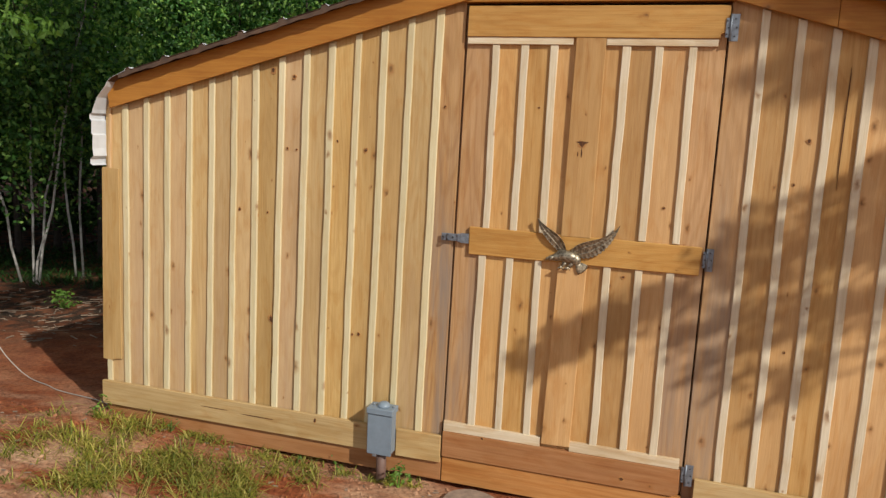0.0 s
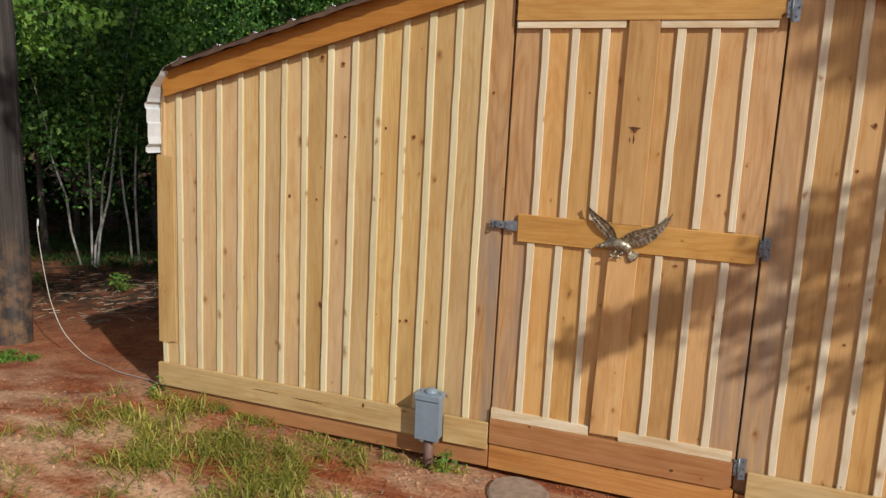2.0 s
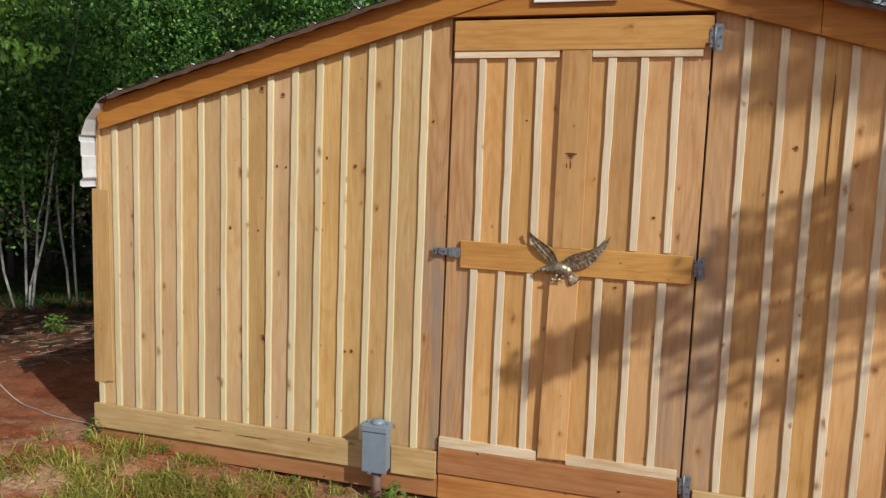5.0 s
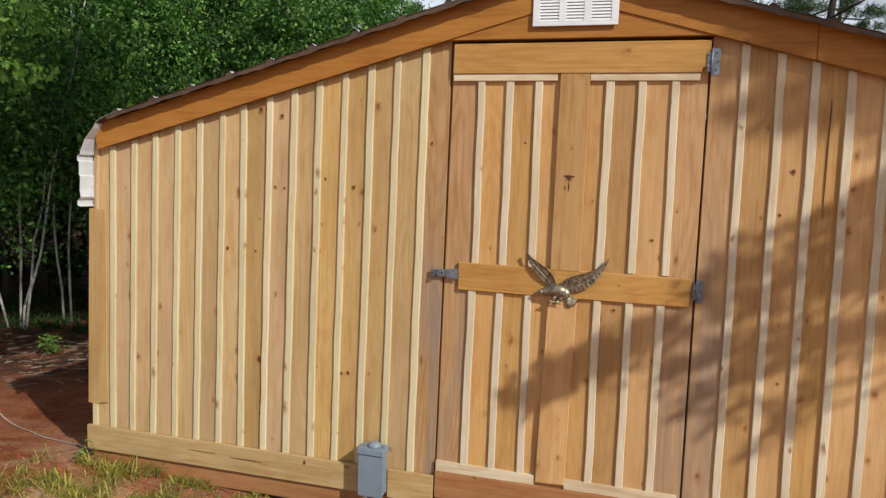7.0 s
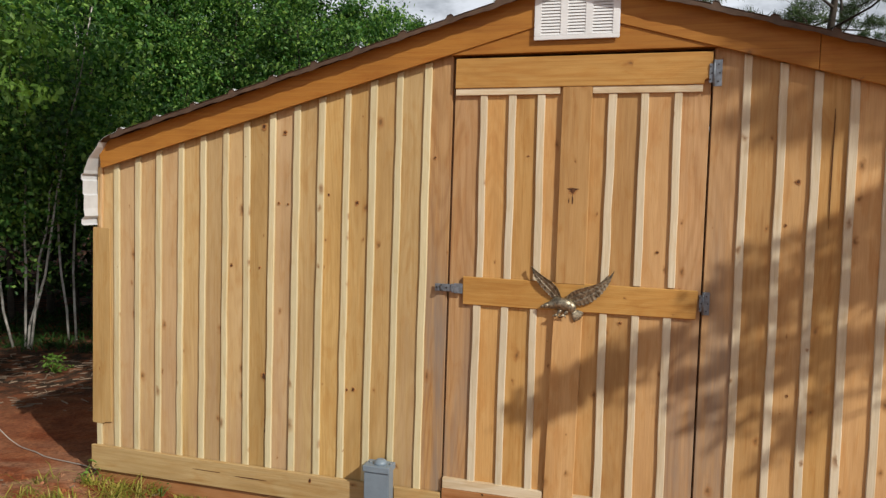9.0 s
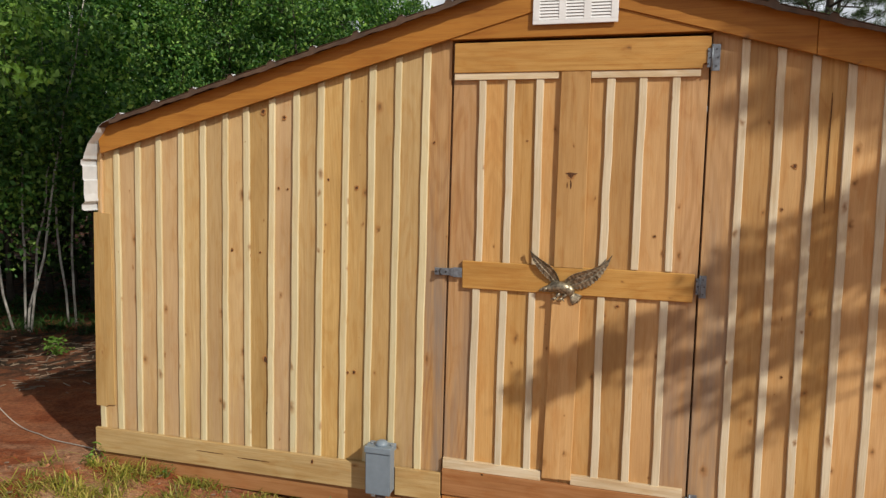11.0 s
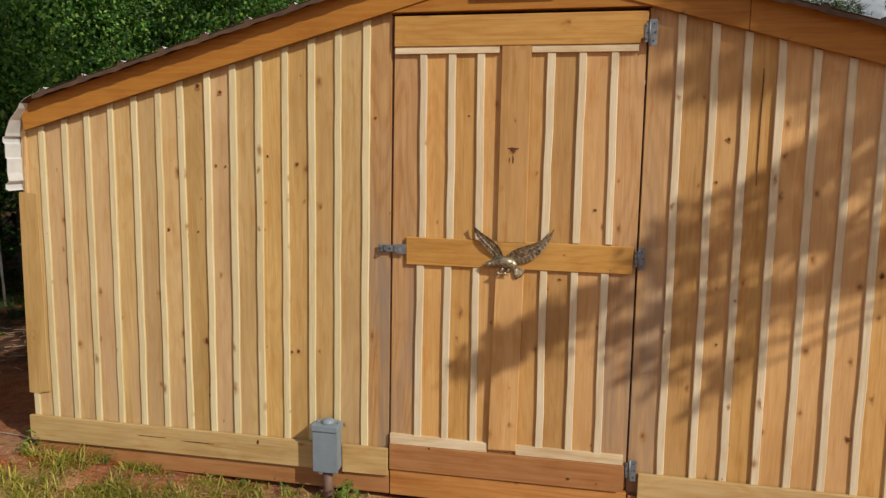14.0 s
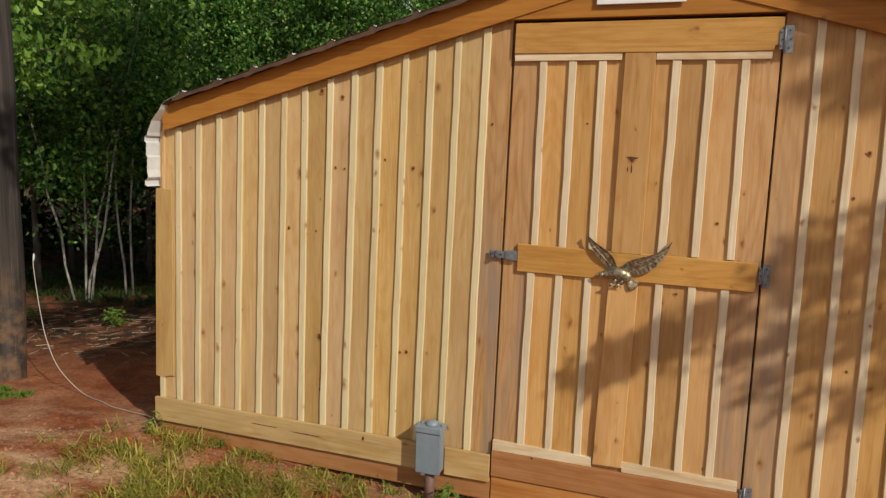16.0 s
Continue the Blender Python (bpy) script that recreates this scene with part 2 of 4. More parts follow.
M_WHITE_METAL = plain("white painted steel", (0.60, 0.61, 0.62), 0.7, 0.0, 0.12, 12, 0.05)
M_BACKER = plain("brown backer coat", (0.105, 0.060, 0.036), 0.75, 0.0, 0.45, 14, 0.2)
M_VENT = plain("white vinyl vent", (0.80, 0.80, 0.80), 0.45, 0.0, 0.06, 20, 0.03)
M_DARK = plain("grey vent screen", (0.34, 0.34, 0.35), 0.8)
M_BOX = plain("grey enamelled steel", (0.195, 0.24, 0.285), 0.42, 0.0, 0.10, 26, 0.05)
M_HUB = plain("cast grey alloy", (0.26, 0.28, 0.30), 0.5, 0.4)
M_CONDUIT = plain("dirty red-grey conduit", (0.17, 0.095, 0.07), 0.7)
M_GALV = plain("galvanised steel", (0.24, 0.265, 0.30), 0.5, 0.6, 0.35, 60)
M_SCREW = plain("dark screw", (0.05, 0.045, 0.045), 0.7, 0.2)
M_BRONZE = plain("tarnished brass", (0.42, 0.355, 0.25), 0.42, 0.75, 0.6, 70, 0.5, 0.003, second=(0.10, 0.08, 0.055))
M_STONE = plain("mottled concrete paver", (0.30, 0.21, 0.15), 0.9, 0.0, 0.35, 24, 0.5, 0.004)
M_CABLE = plain("off-white cable sheath", (0.44, 0.39, 0.33), 0.5)
M_BARK_PALE = plain("pale grey bark", (0.48, 0.45, 0.40), 0.85, 0, 0.5, 9, 0.5, 0.01, second=(0.20, 0.18, 0.15))
M_BARK = plain("dark brown bark", (0.055, 0.042, 0.03), 0.9, 0, 0.5, 12, 0.6, 0.015)
M_STICK = plain("dry twig", (0.26, 0.18, 0.12), 0.85, 0, 0.5, 6)


def pole_material():
    m, nt, b = mat_base("tarred weathered pole timber", 0.85)
    L = nt.links.new
    tc = nt.nodes.new("ShaderNodeTexCoord")
    mp = nt.nodes.new("ShaderNodeMapping")
    mp.inputs["Scale"].default_value = (22, 22, 0.9)
    L(tc.outputs["Object"], mp.inputs[0])
    g = node(nt, "ShaderNodeTexNoise", Scale=1.0, Detail=6.0, Roughness=0.65, Distortion=0.4)
    L(mp.outputs[0], g.inputs["Vector"])
    n2 = node(nt, "ShaderNodeTexNoise", Scale=5.0, Detail=5.0, Roughness=0.6)
    L(tc.outputs["Object"], n2.inputs["Vector"])
    c = ramp(nt, g.outputs[0], [(0.34, (0.014, 0.011, 0.009)), (0.52, (0.042, 0.032, 0.027)), (0.68, (0.11, 0.083, 0.070))])
    sep = nt.nodes.new("ShaderNodeSeparateXYZ")
    L(tc.outputs["Object"], sep.inputs[0])
    # red clay splashed on the foot of the pole
    up = nt.nodes.new("ShaderNodeMapRange")
    up.inputs[1].default_value, up.inputs[2].default_value, up.inputs[3].default_value, up.inputs[4].default_value = 0.25, 0.80, 0.95, 0.0
    L(sep.outputs[2], up.inputs[0])
    f = math_node(nt, 'MULTIPLY', up.outputs[0], ramp(nt, n2.outputs[0], [(0.45, (0, 0, 0)), (0.58, (1, 1, 1))]))
    c = mixc(nt, 'MIX', f, c, (0.17, 0.095, 0.050))
    L(c, b.inputs["Base Color"])
    bump(nt, b, g.outputs[0], 0.8, 0.012)
    return m


M_POLE = pole_material()


def leaf_material(name, a, b_, c_, trans=0.35, patch=0.8):
    m, nt, b = mat_base(name, 0.5)
    geo = nt.nodes.new("ShaderNodeNewGeometry")
    col = ramp(nt, geo.outputs["Random Per Island"], [(0.0, a), (0.55, b_), (1.0, c_)])
    tc = nt.nodes.new("ShaderNodeTexCoord")
    n = node(nt, "ShaderNodeTexNoise", Scale=1.3, Detail=2.0)
    nt.links.new(tc.outputs["Object"], n.inputs["Vector"])
    col = mixc(nt, 'MULTIPLY', patch, col, ramp(nt, n.outputs[0], [(0.34, (0.40, 0.46, 0.42)), (0.50, (0.95, 0.95, 0.9)), (0.64, (1.5, 1.42, 1.15))]))
    nt.links.new(col, b.inputs["Base Color"])
    b.inputs["Specular IOR Level"].default_value = 0.35
    tr = nt.nodes.new("ShaderNodeBsdfTranslucent")
    nt.links.new(mixc(nt, 'MULTIPLY', 1.0, col, (1.0, 1.25, 0.6)), tr.inputs["Color"])
    mx = nt.nodes.new("ShaderNodeMixShader")
    mx.inputs[0].default_value = trans
    nt.links.new(b.outputs[0], mx.inputs[1])
    nt.links.new(tr.outputs[0], mx.inputs[2])
    nt.links.new(mx.outputs[0], nt.nodes["Material Output"].inputs[0])
    return m


M_LEAF = leaf_material("broad leaf green", (0.026, 0.080, 0.018), (0.066, 0.175, 0.036), (0.25, 0.40, 0.09))
M_LEAF_YOUNG = leaf_material("young yellow-green leaf", (0.10, 0.20, 0.03), (0.17, 0.32, 0.05), (0.28, 0.44, 0.09))
M_NEEDLE = leaf_material("pine needles", (0.03, 0.06, 0.02), (0.05, 0.09, 0.028), (0.08, 0.12, 0.04), 0.15)
M_GRASS = leaf_material("yellow-green grass", (0.11, 0.135, 0.018), (0.28, 0.26, 0.034), (0.47, 0.38, 0.11), 0.3, 0.35)
# darker copy of the leaf green: the wood's inner shade put into colour
M_LEAF_SHADED = leaf_material("leaf green darkened for shade", (0.016, 0.042, 0.010), (0.028, 0.068, 0.015), (0.05, 0.105, 0.024))
M_WEED = leaf_material("weed leaf", (0.07, 0.14, 0.02), (0.11, 0.2, 0.035), (0.16, 0.27, 0.05))


def ground_material():
    m, nt, b = mat_base("red clay ground", 0.95)
    L = nt.links.new
    tc = nt.nodes.new("ShaderNodeTexCoord")
    P = tc.outputs["Object"]

    def nz(scale, detail=5.0, rough=0.6, sx=1.0, sy=1.0, dist=0.0):
        mp = nt.nodes.new("ShaderNodeMapping")
        mp.inputs["Scale"].default_value = (sx, sy, 1)
        mp.inputs["Rotation"].default_value = (0, 0, 0.35)
        L(P, mp.inputs[0])
        n = node(nt, "ShaderNodeTexNoise", Scale=scale, Detail=detail, Roughness=rough, Distortion=dist)
        L(mp.outputs[0], n.inputs["Vector"])
        return n.outputs[0]

    big, mid, fine = nz(0.9), nz(4.0), nz(38.0, 6.0, 0.7)
    c = ramp(nt, mid, [(0.3, (0.165, 0.040, 0.015)), (0.5, (0.26, 0.078, 0.030)), (0.7, (0.34, 0.128, 0.056))])
    sand = ramp(nt, nz(1.5, 6.0, 0.62, 0.7, 2.2, 0.15), [(0.42, (0, 0, 0)), (0.59, (1, 1, 1))])
    # the sandy wash lies on the open ground before the shed
    sxy = nt.nodes.new("ShaderNodeSeparateXYZ")
    L(P, sxy.inputs[0])
    front = nt.nodes.new("ShaderNodeMapRange")
    front.inputs[1].default_value, front.inputs[2].default_value, front.inputs[3].default_value, front.inputs[4].default_value = -0.6, 0.7, 0.85, 0.08
    L(sxy.outputs[1], front.inputs[0])
    c = mixc(nt, 'MIX', math_node(nt, 'MULTIPLY', sand, front.outputs[0]), c, (0.56, 0.365, 0.225))
    c = mixc(nt, 'MULTIPLY', 0.8, c, ramp(nt, fine, [(0.36, (0.5, 0.45, 0.42)), (0.5, (1, 1, 1)), (0.66, (1.3, 1.27, 1.24))]))
    # leaf litter of the wood's floor
    sep = nt.nodes.new("ShaderNodeSeparateXYZ")
    L(P, sep.inputs[0])
    edge = nt.nodes.new("ShaderNodeMapRange")
    edge.inputs[1].default_value, edge.inputs[2].default_value = 3.2, 5.0
    run = math_node(nt, 'SUBTRACT', math_node(nt, 'MULTIPLY', sep.outputs[1], 0.8), math_node(nt, 'MULTIPLY', sep.outputs[0], 0.45))
    L(math_node(nt, 'ADD', run, math_node(nt, 'MULTIPLY', big, 1.6)), edge.inputs[0])
    lit = ramp(nt, nz(22.0, 5.0, 0.7, 1, 2.5), [(0.35, (0.018, 0.012, 0.008)), (0.55, (0.045, 0.029, 0.018)), (0.74, (0.13, 0.085, 0.055))])
    fac = math_node(nt, 'MULTIPLY', edge.outputs[0], ramp(nt, nz(6.0), [(0.36, (0.3, 0.3, 0.3)), (0.56, (1, 1, 1))]))
    c = mixc(nt, 'MIX', fac, c, lit)
    L(c, b.inputs["Base Color"])
    b.inputs["Specular IOR Level"].default_value = 0.15
    bump(nt, b, mixc(nt, 'ADD', 0.6, fine, mid), 0.7, 0.02)
    return m


M_GROUND = ground_material()


# ---- helpers for shapes ----
def mesh_from(name, bm, material):
    me = bpy.data.meshes.new(name)
    bm.normal_update()
    bm.to_mesh(me)
    bm.free()
    me.materials.append(material)
    return me


def part(name, bm, material, parent=None, label=""):
    ob = new(name, mesh_from(name, bm, material))
    ob.parent = parent
    if label:
        ob["label"] = label
    return ob


def empty(name, label, category, group="", kind=""):
    return tagged(new(name), label, category, group, kind)


def slab(points, y0, y1, bevel=0.0015):
    """A flat piece: an outline in x, z between two depths."""
    bm = bmesh.new()
    front = [bm.verts.new((x, y0, z)) for x, z in points]
    back = [bm.verts.new((x, y1, z)) for x, z in points]
    n = len(points)
    bm.faces.new(front)
    bm.faces.new(back[::-1])
    for i in range(n):
        j = (i + 1) % n
        bm.faces.new((front[j], front[i], back[i], back[j]))
    bmesh.ops.recalc_face_normals(bm, faces=bm.faces)
    if bevel:
        edges = [e for e in bm.edges if min(v.co.y for v in e.verts) < y0 + 1e-5]
        bmesh.ops.bevel(bm, geom=edges, offset=bevel, segments=1, affect='EDGES')
    return bm


def cuboid(bm, x0, x1, y0, y1, z0, z1):
    v = [bm.verts.new((x, y, z)) for x in (x0, x1) for y in (y0, y1) for z in (z0, z1)]
    for f in ((0, 1, 3, 2), (4, 6, 7, 5), (0, 4, 5, 1), (2, 3, 7, 6), (0, 2, 6, 4), (1, 5, 7, 3)):
        bm.faces.new([v[i] for i in f])
    bmesh.ops.recalc_face_normals(bm, faces=bm.faces)


def block(x0, x1, y0, y1, z0, z1, bevel=0.003, segments=2):
    bm = bmesh.new()
    cuboid(bm, x0, x1, y0, y1, z0, z1)
    if bevel:
        bmesh.ops.bevel(bm, geom=bm.edges[:], offset=bevel, segments=segments, affect='EDGES')
    return bm


def tube(bm, pts, radii, sides=8, cap=True):
    rings = []
    pts = [Vector(p) for p in pts]
    for i, p in enumerate(pts):
        d = (pts[min(i + 1, len(pts) - 1)] - pts[max(i - 1, 0)]).normalized()
        a = d.orthogonal().normalized() if i == 0 else (a - d * a.dot(d)).normalized()
        b = d.cross(a)
        r = radii[i] if isinstance(radii, (list, tuple)) else radii
        rings.append([bm.verts.new(p + r * (math.cos(t) * a + math.sin(t) * b)) for t in [2 * math.pi * k / sides for k in range(sides)]])
    for r0, r1 in zip(rings, rings[1:]):
        for k in range(sides):
            f = bm.faces.new((r0[k], r0[(k + 1) % sides], r1[(k + 1) % sides], r1[k]))
            f.smooth = True
    if cap:
        bm.faces.new(rings[0][::-1])
        bm.faces.new(rings[-1])


def ellipsoid(bm, centre, size, rot=None, seg=14):
    m = Matrix.Translation(centre) @ (rot or Matrix()) @ Matrix.Diagonal((*size, 1))
    out = bmesh.ops.create_uvsphere(bm, u_segments=seg, v_segments=max(6, seg // 2), radius=1.0, matrix=m)
    for v in out["verts"]:
        for f in v.link_faces:
            f.smooth = True


def disc_y(bm, x, y, z, r, depth, sides=8):
    tube(bm, [(x, y, z), (x, y - depth, z)], r, sides)


rng = random.Random(11)


# ---- ground ----
def ground_height(x, y):
    near = max(0.0, 1.0 - max(abs(x + 1.0) - 6.0, abs(y - 1.0) - 6.0, 0.0) / 6.0)
    h = 0.035 * noise.noise((x * 0.7, y * 0.7, 0.3)) + 0.016 * noise.noise((x * 2.6, y * 2.6, 4.1)) + 0.006 * noise.noise((x * 9, y * 9, 7.7))
    left = max(0.0, min(1.0, (-x - 0.3) / 2.5)) * 0.035
    # a drip line washed out along the front wall
    left -= 0.045 * math.exp(-((y + 0.02) / 0.13) ** 2) * max(0.0, min(1.0, (x + 1.5) / 0.6))
    # the clay falls away behind the shed's corner
    u = max(0.0, -(x + 2.0) * 0.8 + y * 0.6)
    return near * h + left - 0.015 - 0.55 * (1.0 - math.exp(-0.25 * u))


def axis(lo, hi, step, far):
    a = list(np.arange(lo, hi + step / 2, step))
    g, p, q = step, lo, hi
    while p > -far:
        g *= 1.35
        p, q = p - g, q + g
        a.insert(0, p)
        a.append(q)
    return a


gx, gy = axis(-7.5, 2.5, 0.06, 2500), axis(-2.2, 5.0, 0.06, 2500)
verts = [(x, y, ground_height(x, y)) for y in gy for x in gx]
nx = len(gx)
faces = [(j * nx + i, j * nx + i + 1, (j + 1) * nx + i + 1, (j + 1) * nx + i) for j in range(len(gy) - 1) for i in range(nx - 1)]
gme = bpy.data.meshes.new("ground")
gme.from_pydata(verts, [], faces)
gme.polygons.foreach_set("use_smooth", [True] * len(faces))
gme.materials.append(M_GROUND)
ground = tagged(new("ground", gme), "bare red clay ground with pale sandy streaks and leaf litter", "ground", kind="structure")

# ---- shed ----
CX, LEFT, RIGHT, DEPTH = 0.68, -2.0, 3.375, 4.2
DOOR_L, DOOR_R, DOOR_TOP = 0.108, 1.262, 2.342
SLOPE = 0.277


def under(x):
    """Height of the lower edge of the sloping fascia boards."""
    return 2.358 - SLOPE * (abs(x - CX) - 0.56)


shed = empty("shed", "board-and-batten cedar shed with a low ribbed metal roof", "shed")
front_wall = part("front_wall", slab([(LEFT + 0.02, 0.0), (DOOR_L, 0.0), (DOOR_L, 2.35), (DOOR_R, 2.35), (DOOR_R, 0.0), (RIGHT - 0.02, 0.0), (RIGHT - 0.02, 1.86), (CX, 2.60), (LEFT + 0.02, 1.86)], 0.022, 0.07, 0), M_INNER, shed)
for nm, bm in (("side_wall", block(LEFT + 0.02, LEFT + 0.08, 0.075, DEPTH, -0.6, 1.8, 0)), ("side_wall", block(RIGHT - 0.08, RIGHT - 0.02, 0.075, DEPTH, -0.6, 1.8, 0)),
               ("back_wall", slab([(LEFT + 0.02, 0.0), (RIGHT - 0.02, 0.0), (RIGHT - 0.02, 1.86), (CX, 2.60), (LEFT + 0.02, 1.86)], DEPTH, DEPTH + 0.05, 0)),
               ("floor", block(LEFT + 0.03, RIGHT - 0.03, 0.08, DEPTH - 0.01, 0.0, 0.06, 0))):
    part(nm, bm, M_INNER, shed)

# battens: centre at the top and at the foot
LEFT_BATTENS = [(-1.816, -1.840), (-1.674, -1.708), (-1.539, -1.571), (-1.398, -1.432), (-1.260, -1.290), (-1.123, -1.154), (-1.001, -1.015),
                (-0.849, -0.878), (-0.710, -0.742), (-0.572, -0.599), (-0.432, -0.463), (-0.295, -0.323), (-0.160, -0.188), (-0.017, -0.044)]
RIGHT_BATTENS = [(1.400, 1.411), (1.542, 1.557), (1.676, 1.691), (1.812, 1.829), (1.952, 1.968), (2.091, 2.109), (2.228, 2.246)]
RIGHT_BATTENS += [(2.228 + 0.139 * i, 2.246 + 0.139 * i) for i in range(1, 8)]


def strip(x_top, x_foot, z0, z1, width, y0, y1, wobble=0.0022, cut=0.0):
    n = max(3, int((z1 - z0) / 0.16))
    lft, rgt = [], []
    for i in range(n + 1):
        f = i / n
        z = z1 + (z0 - z1) * f
        x = x_top + (x_foot - x_top) * f
        e = 0 if i in (0,) else rng.uniform(-wobble, wobble)
        w = width * (1 + rng.uniform(-0.05, 0.05))
        lft.append((x - w / 2 + e, z - (cut * width / 2 if i == 0 else 0)))
        rgt.append((x + w / 2 + e, z + (cut * width / 2 if i == 0 else 0)))
    return slab(lft + rgt[::-1], y0, y1, 0.0024)


FOOT_L, FOOT_R = 0.19, 0.20
edges_l = [(LEFT + 0.05, LEFT + 0.01)] + LEFT_BATTENS + [(DOOR_L - 0.001, DOOR_L - 0.023)]
for (a, a0), (b, b0) in zip(edges_l, edges_l[1:]):
    last = b == DOOR_L - 0.001
    dy = rng.uniform(-0.002, 0.002)
    part("board", slab([(a0 + 0.002, FOOT_L), (b0 - 0.002, FOOT_L), (b - 0.002, under(b) + 0.05), (a + 0.002, under(a) + 0.05)], dy, 0.018, 0.0012),
         M_WEATHER if last else M_BOARD_OCHRE if rng.random() < 0.30 else M_BOARD, front_wall, "cedar board greyed by weather towards the foot" if last else "")
for x, x0 in LEFT_BATTENS:
    part("batten", strip(x, x0, FOOT_L, under(x) + 0.002, 0.0345 + rng.uniform(-0.002, 0.002), -0.0118, 0.0, cut=0.27), M_BATTEN, front_wall)
edges_r = [(DOOR_R + 0.001, DOOR_R + 0.001)] + RIGHT_BATTENS + [(RIGHT - 0.02, RIGHT - 0.02)]
for k, ((a, a0), (b, b0)) in enumerate(zip(edges_r, edges_r[1:])):
    dy = rng.uniform(-0.002, 0.002)
    part("board", slab([(a0 + 0.002, FOOT_R), (b0 - 0.002, FOOT_R), (b - 0.002, under(b) + 0.05), (a + 0.002, under(a) + 0.05)], dy, 0.018, 0.0012),
         M_JAMB if k == 0 else M_BOARD_ORANGE, front_wall, "pinkish weathered cedar board" if k == 0 else "")
for x, x0 in RIGHT_BATTENS:
    part("batten", strip(x, x0, FOOT_R, under(x) + 0.002, 0.0345 + rng.uniform(-0.002, 0.002), -0.0118, 0.0, cut=-0.27), M_BATTEN_WHITE, front_wall)
# corner board with its broken foot, and the pale strip under it
part("corner_board", slab([(LEFT - 0.005, 0.350), (LEFT + 0.060, 0.346), (LEFT + 0.085, 0.358), (LEFT + 0.124, 0.362), (LEFT + 0.134, 1.47), (LEFT + 0.022, 1.475)], -0.012, -0.003), M_BOARD_OCHRE, front_wall)
part("corner_board", slab([(LEFT + 0.062, 1.475), (LEFT + 0.080, 1.47), (LEFT + 0.095, 1.84), (LEFT + 0.08, 1.84)], -0.012, 0.012), M_BOARD, front_wall)
part("corner_strip", strip(LEFT + 0.04, LEFT + 0.038, FOOT_L, 0.355, 0.033, -0.011, 0.0), M_BATTEN, front_wall)
# boards over the trim at the foot of the wall
part("foot_board", slab([(LEFT, 0.083), (-0.29, 0.083), (-0.29, 0.226), (LEFT, 0.224)], -0.031, -0.012, 0.002), M_PALE, front_wall, "pale yellow pine board with a long crack")
part("foot_board", slab([(-0.155, 0.080), (0.086, 0.083), (0.086, 0.226), (-0.155, 0.226)], -0.031, -0.012, 0.002), M_PALE, front_wall, "short pale yellow pine board")
part("foot_board", slab([(1.312, 0.082), (RIGHT - 0.04, 0.062), (RIGHT - 0.04, 0.204), (1.312, 0.223)], -0.031, -0.012, 0.002), M_PALE, front_wall, "pale yellow pine board")
part("skirt_board", slab([(LEFT + 0.012, -0.03), (0.088, -0.022), (0.088, 0.10), (LEFT + 0.012, 0.10)], -0.010, 0.02, 0.002), M_RED, front_wall, "red-brown skirting board splashed with clay")
part("skirt_board", slab([(1.27, -0.09), (RIGHT - 0.04, -0.10), (RIGHT - 0.04, 0.10), (1.27, 0.10)], -0.010, 0.02, 0.002), M_RED, front_wall, "red-brown skirting board splashed with clay")
part("door_sill_board", slab([(0.094, -0.022), (1.262, -0.022), (1.262, 0.112), (0.094, 0.112)], -0.014, 0.02, 0.002), M_SILL, front_wall)
# gable boards over the door
part("header_board", slab([(0.10, 2.350), (1.275, 2.350), (1.275, 2.49), (0.10, 2.49)], -0.034, 0.018, 0.002), M_FASCIA, front_wall)
part("header_board", slab([(0.30, 2.493), (1.06, 2.493), (0.85, 2.60), (0.50, 2.60)], -0.034, 0.018, 0.002), M_FASCIA, front_wall)


def fascia(side, u0, u1, worn=True):
    """A board along the slope, u metres from the ridge line."""
    pts = []
    for u, up in ((u0, 0), (u1, 0), (u1 + (0.012 if worn else 0), 0.08), (u1 - (0.02 if worn else 0), 0.139 if worn else 0.149), (u0, 0.149)):
        x = CX + side * u
        pts.append((x, under(x) + up))
    return slab(pts if side > 0 else pts[::-1], -0.042, -0.0345, 0.002)


part("fascia_board", fascia(-1, 0.0, 2.57), M_FASCIA, shed, "orange-stained sloping fascia board")
part("fascia_board", fascia(1, 0.0, 0.985, False), M_FASCIA, shed, "orange-stained sloping fascia board")
part("fascia_board", fascia(1, 0.987, 2.57), M_FASCIA, shed, "orange-stained sloping fascia board")


# ---- roof of ribbed sheet ----
def roof_profile():
    """Points from the ridge to the rolled eave: distance from the ridge line, height."""
    pts = [(0.0, 2.668)]
    u = 0.10
    top = lambda q: 2.668 - SLOPE * q
    while u < 2.40:
        for du, dz in ((0.0, 0.0), (0.010, 0.014), (0.028, 0.014), (0.038, 0.0)):
            pts.append((u + du, top(u + du) + dz))
        u += 0.228
    pts += [(2.42, top(2.42)), (2.50, top(2.50) - 0.010), (2.530, top(2.53) - 0.025), (2.546, 1.915)]
    pts += [(2.600, 1.855), (2.630, 1.790), (2.634, 1.772), (2.650, 1.766), (2.652, 1.740), (2.640, 1.730), (2.642, 1.660), (2.634, 1.652), (2.638, 1.580), (2.632, 1.538), (2.640, 1.530), (2.654, 1.520), (2.654, 1.494), (2.638, 1.486)]
    return pts


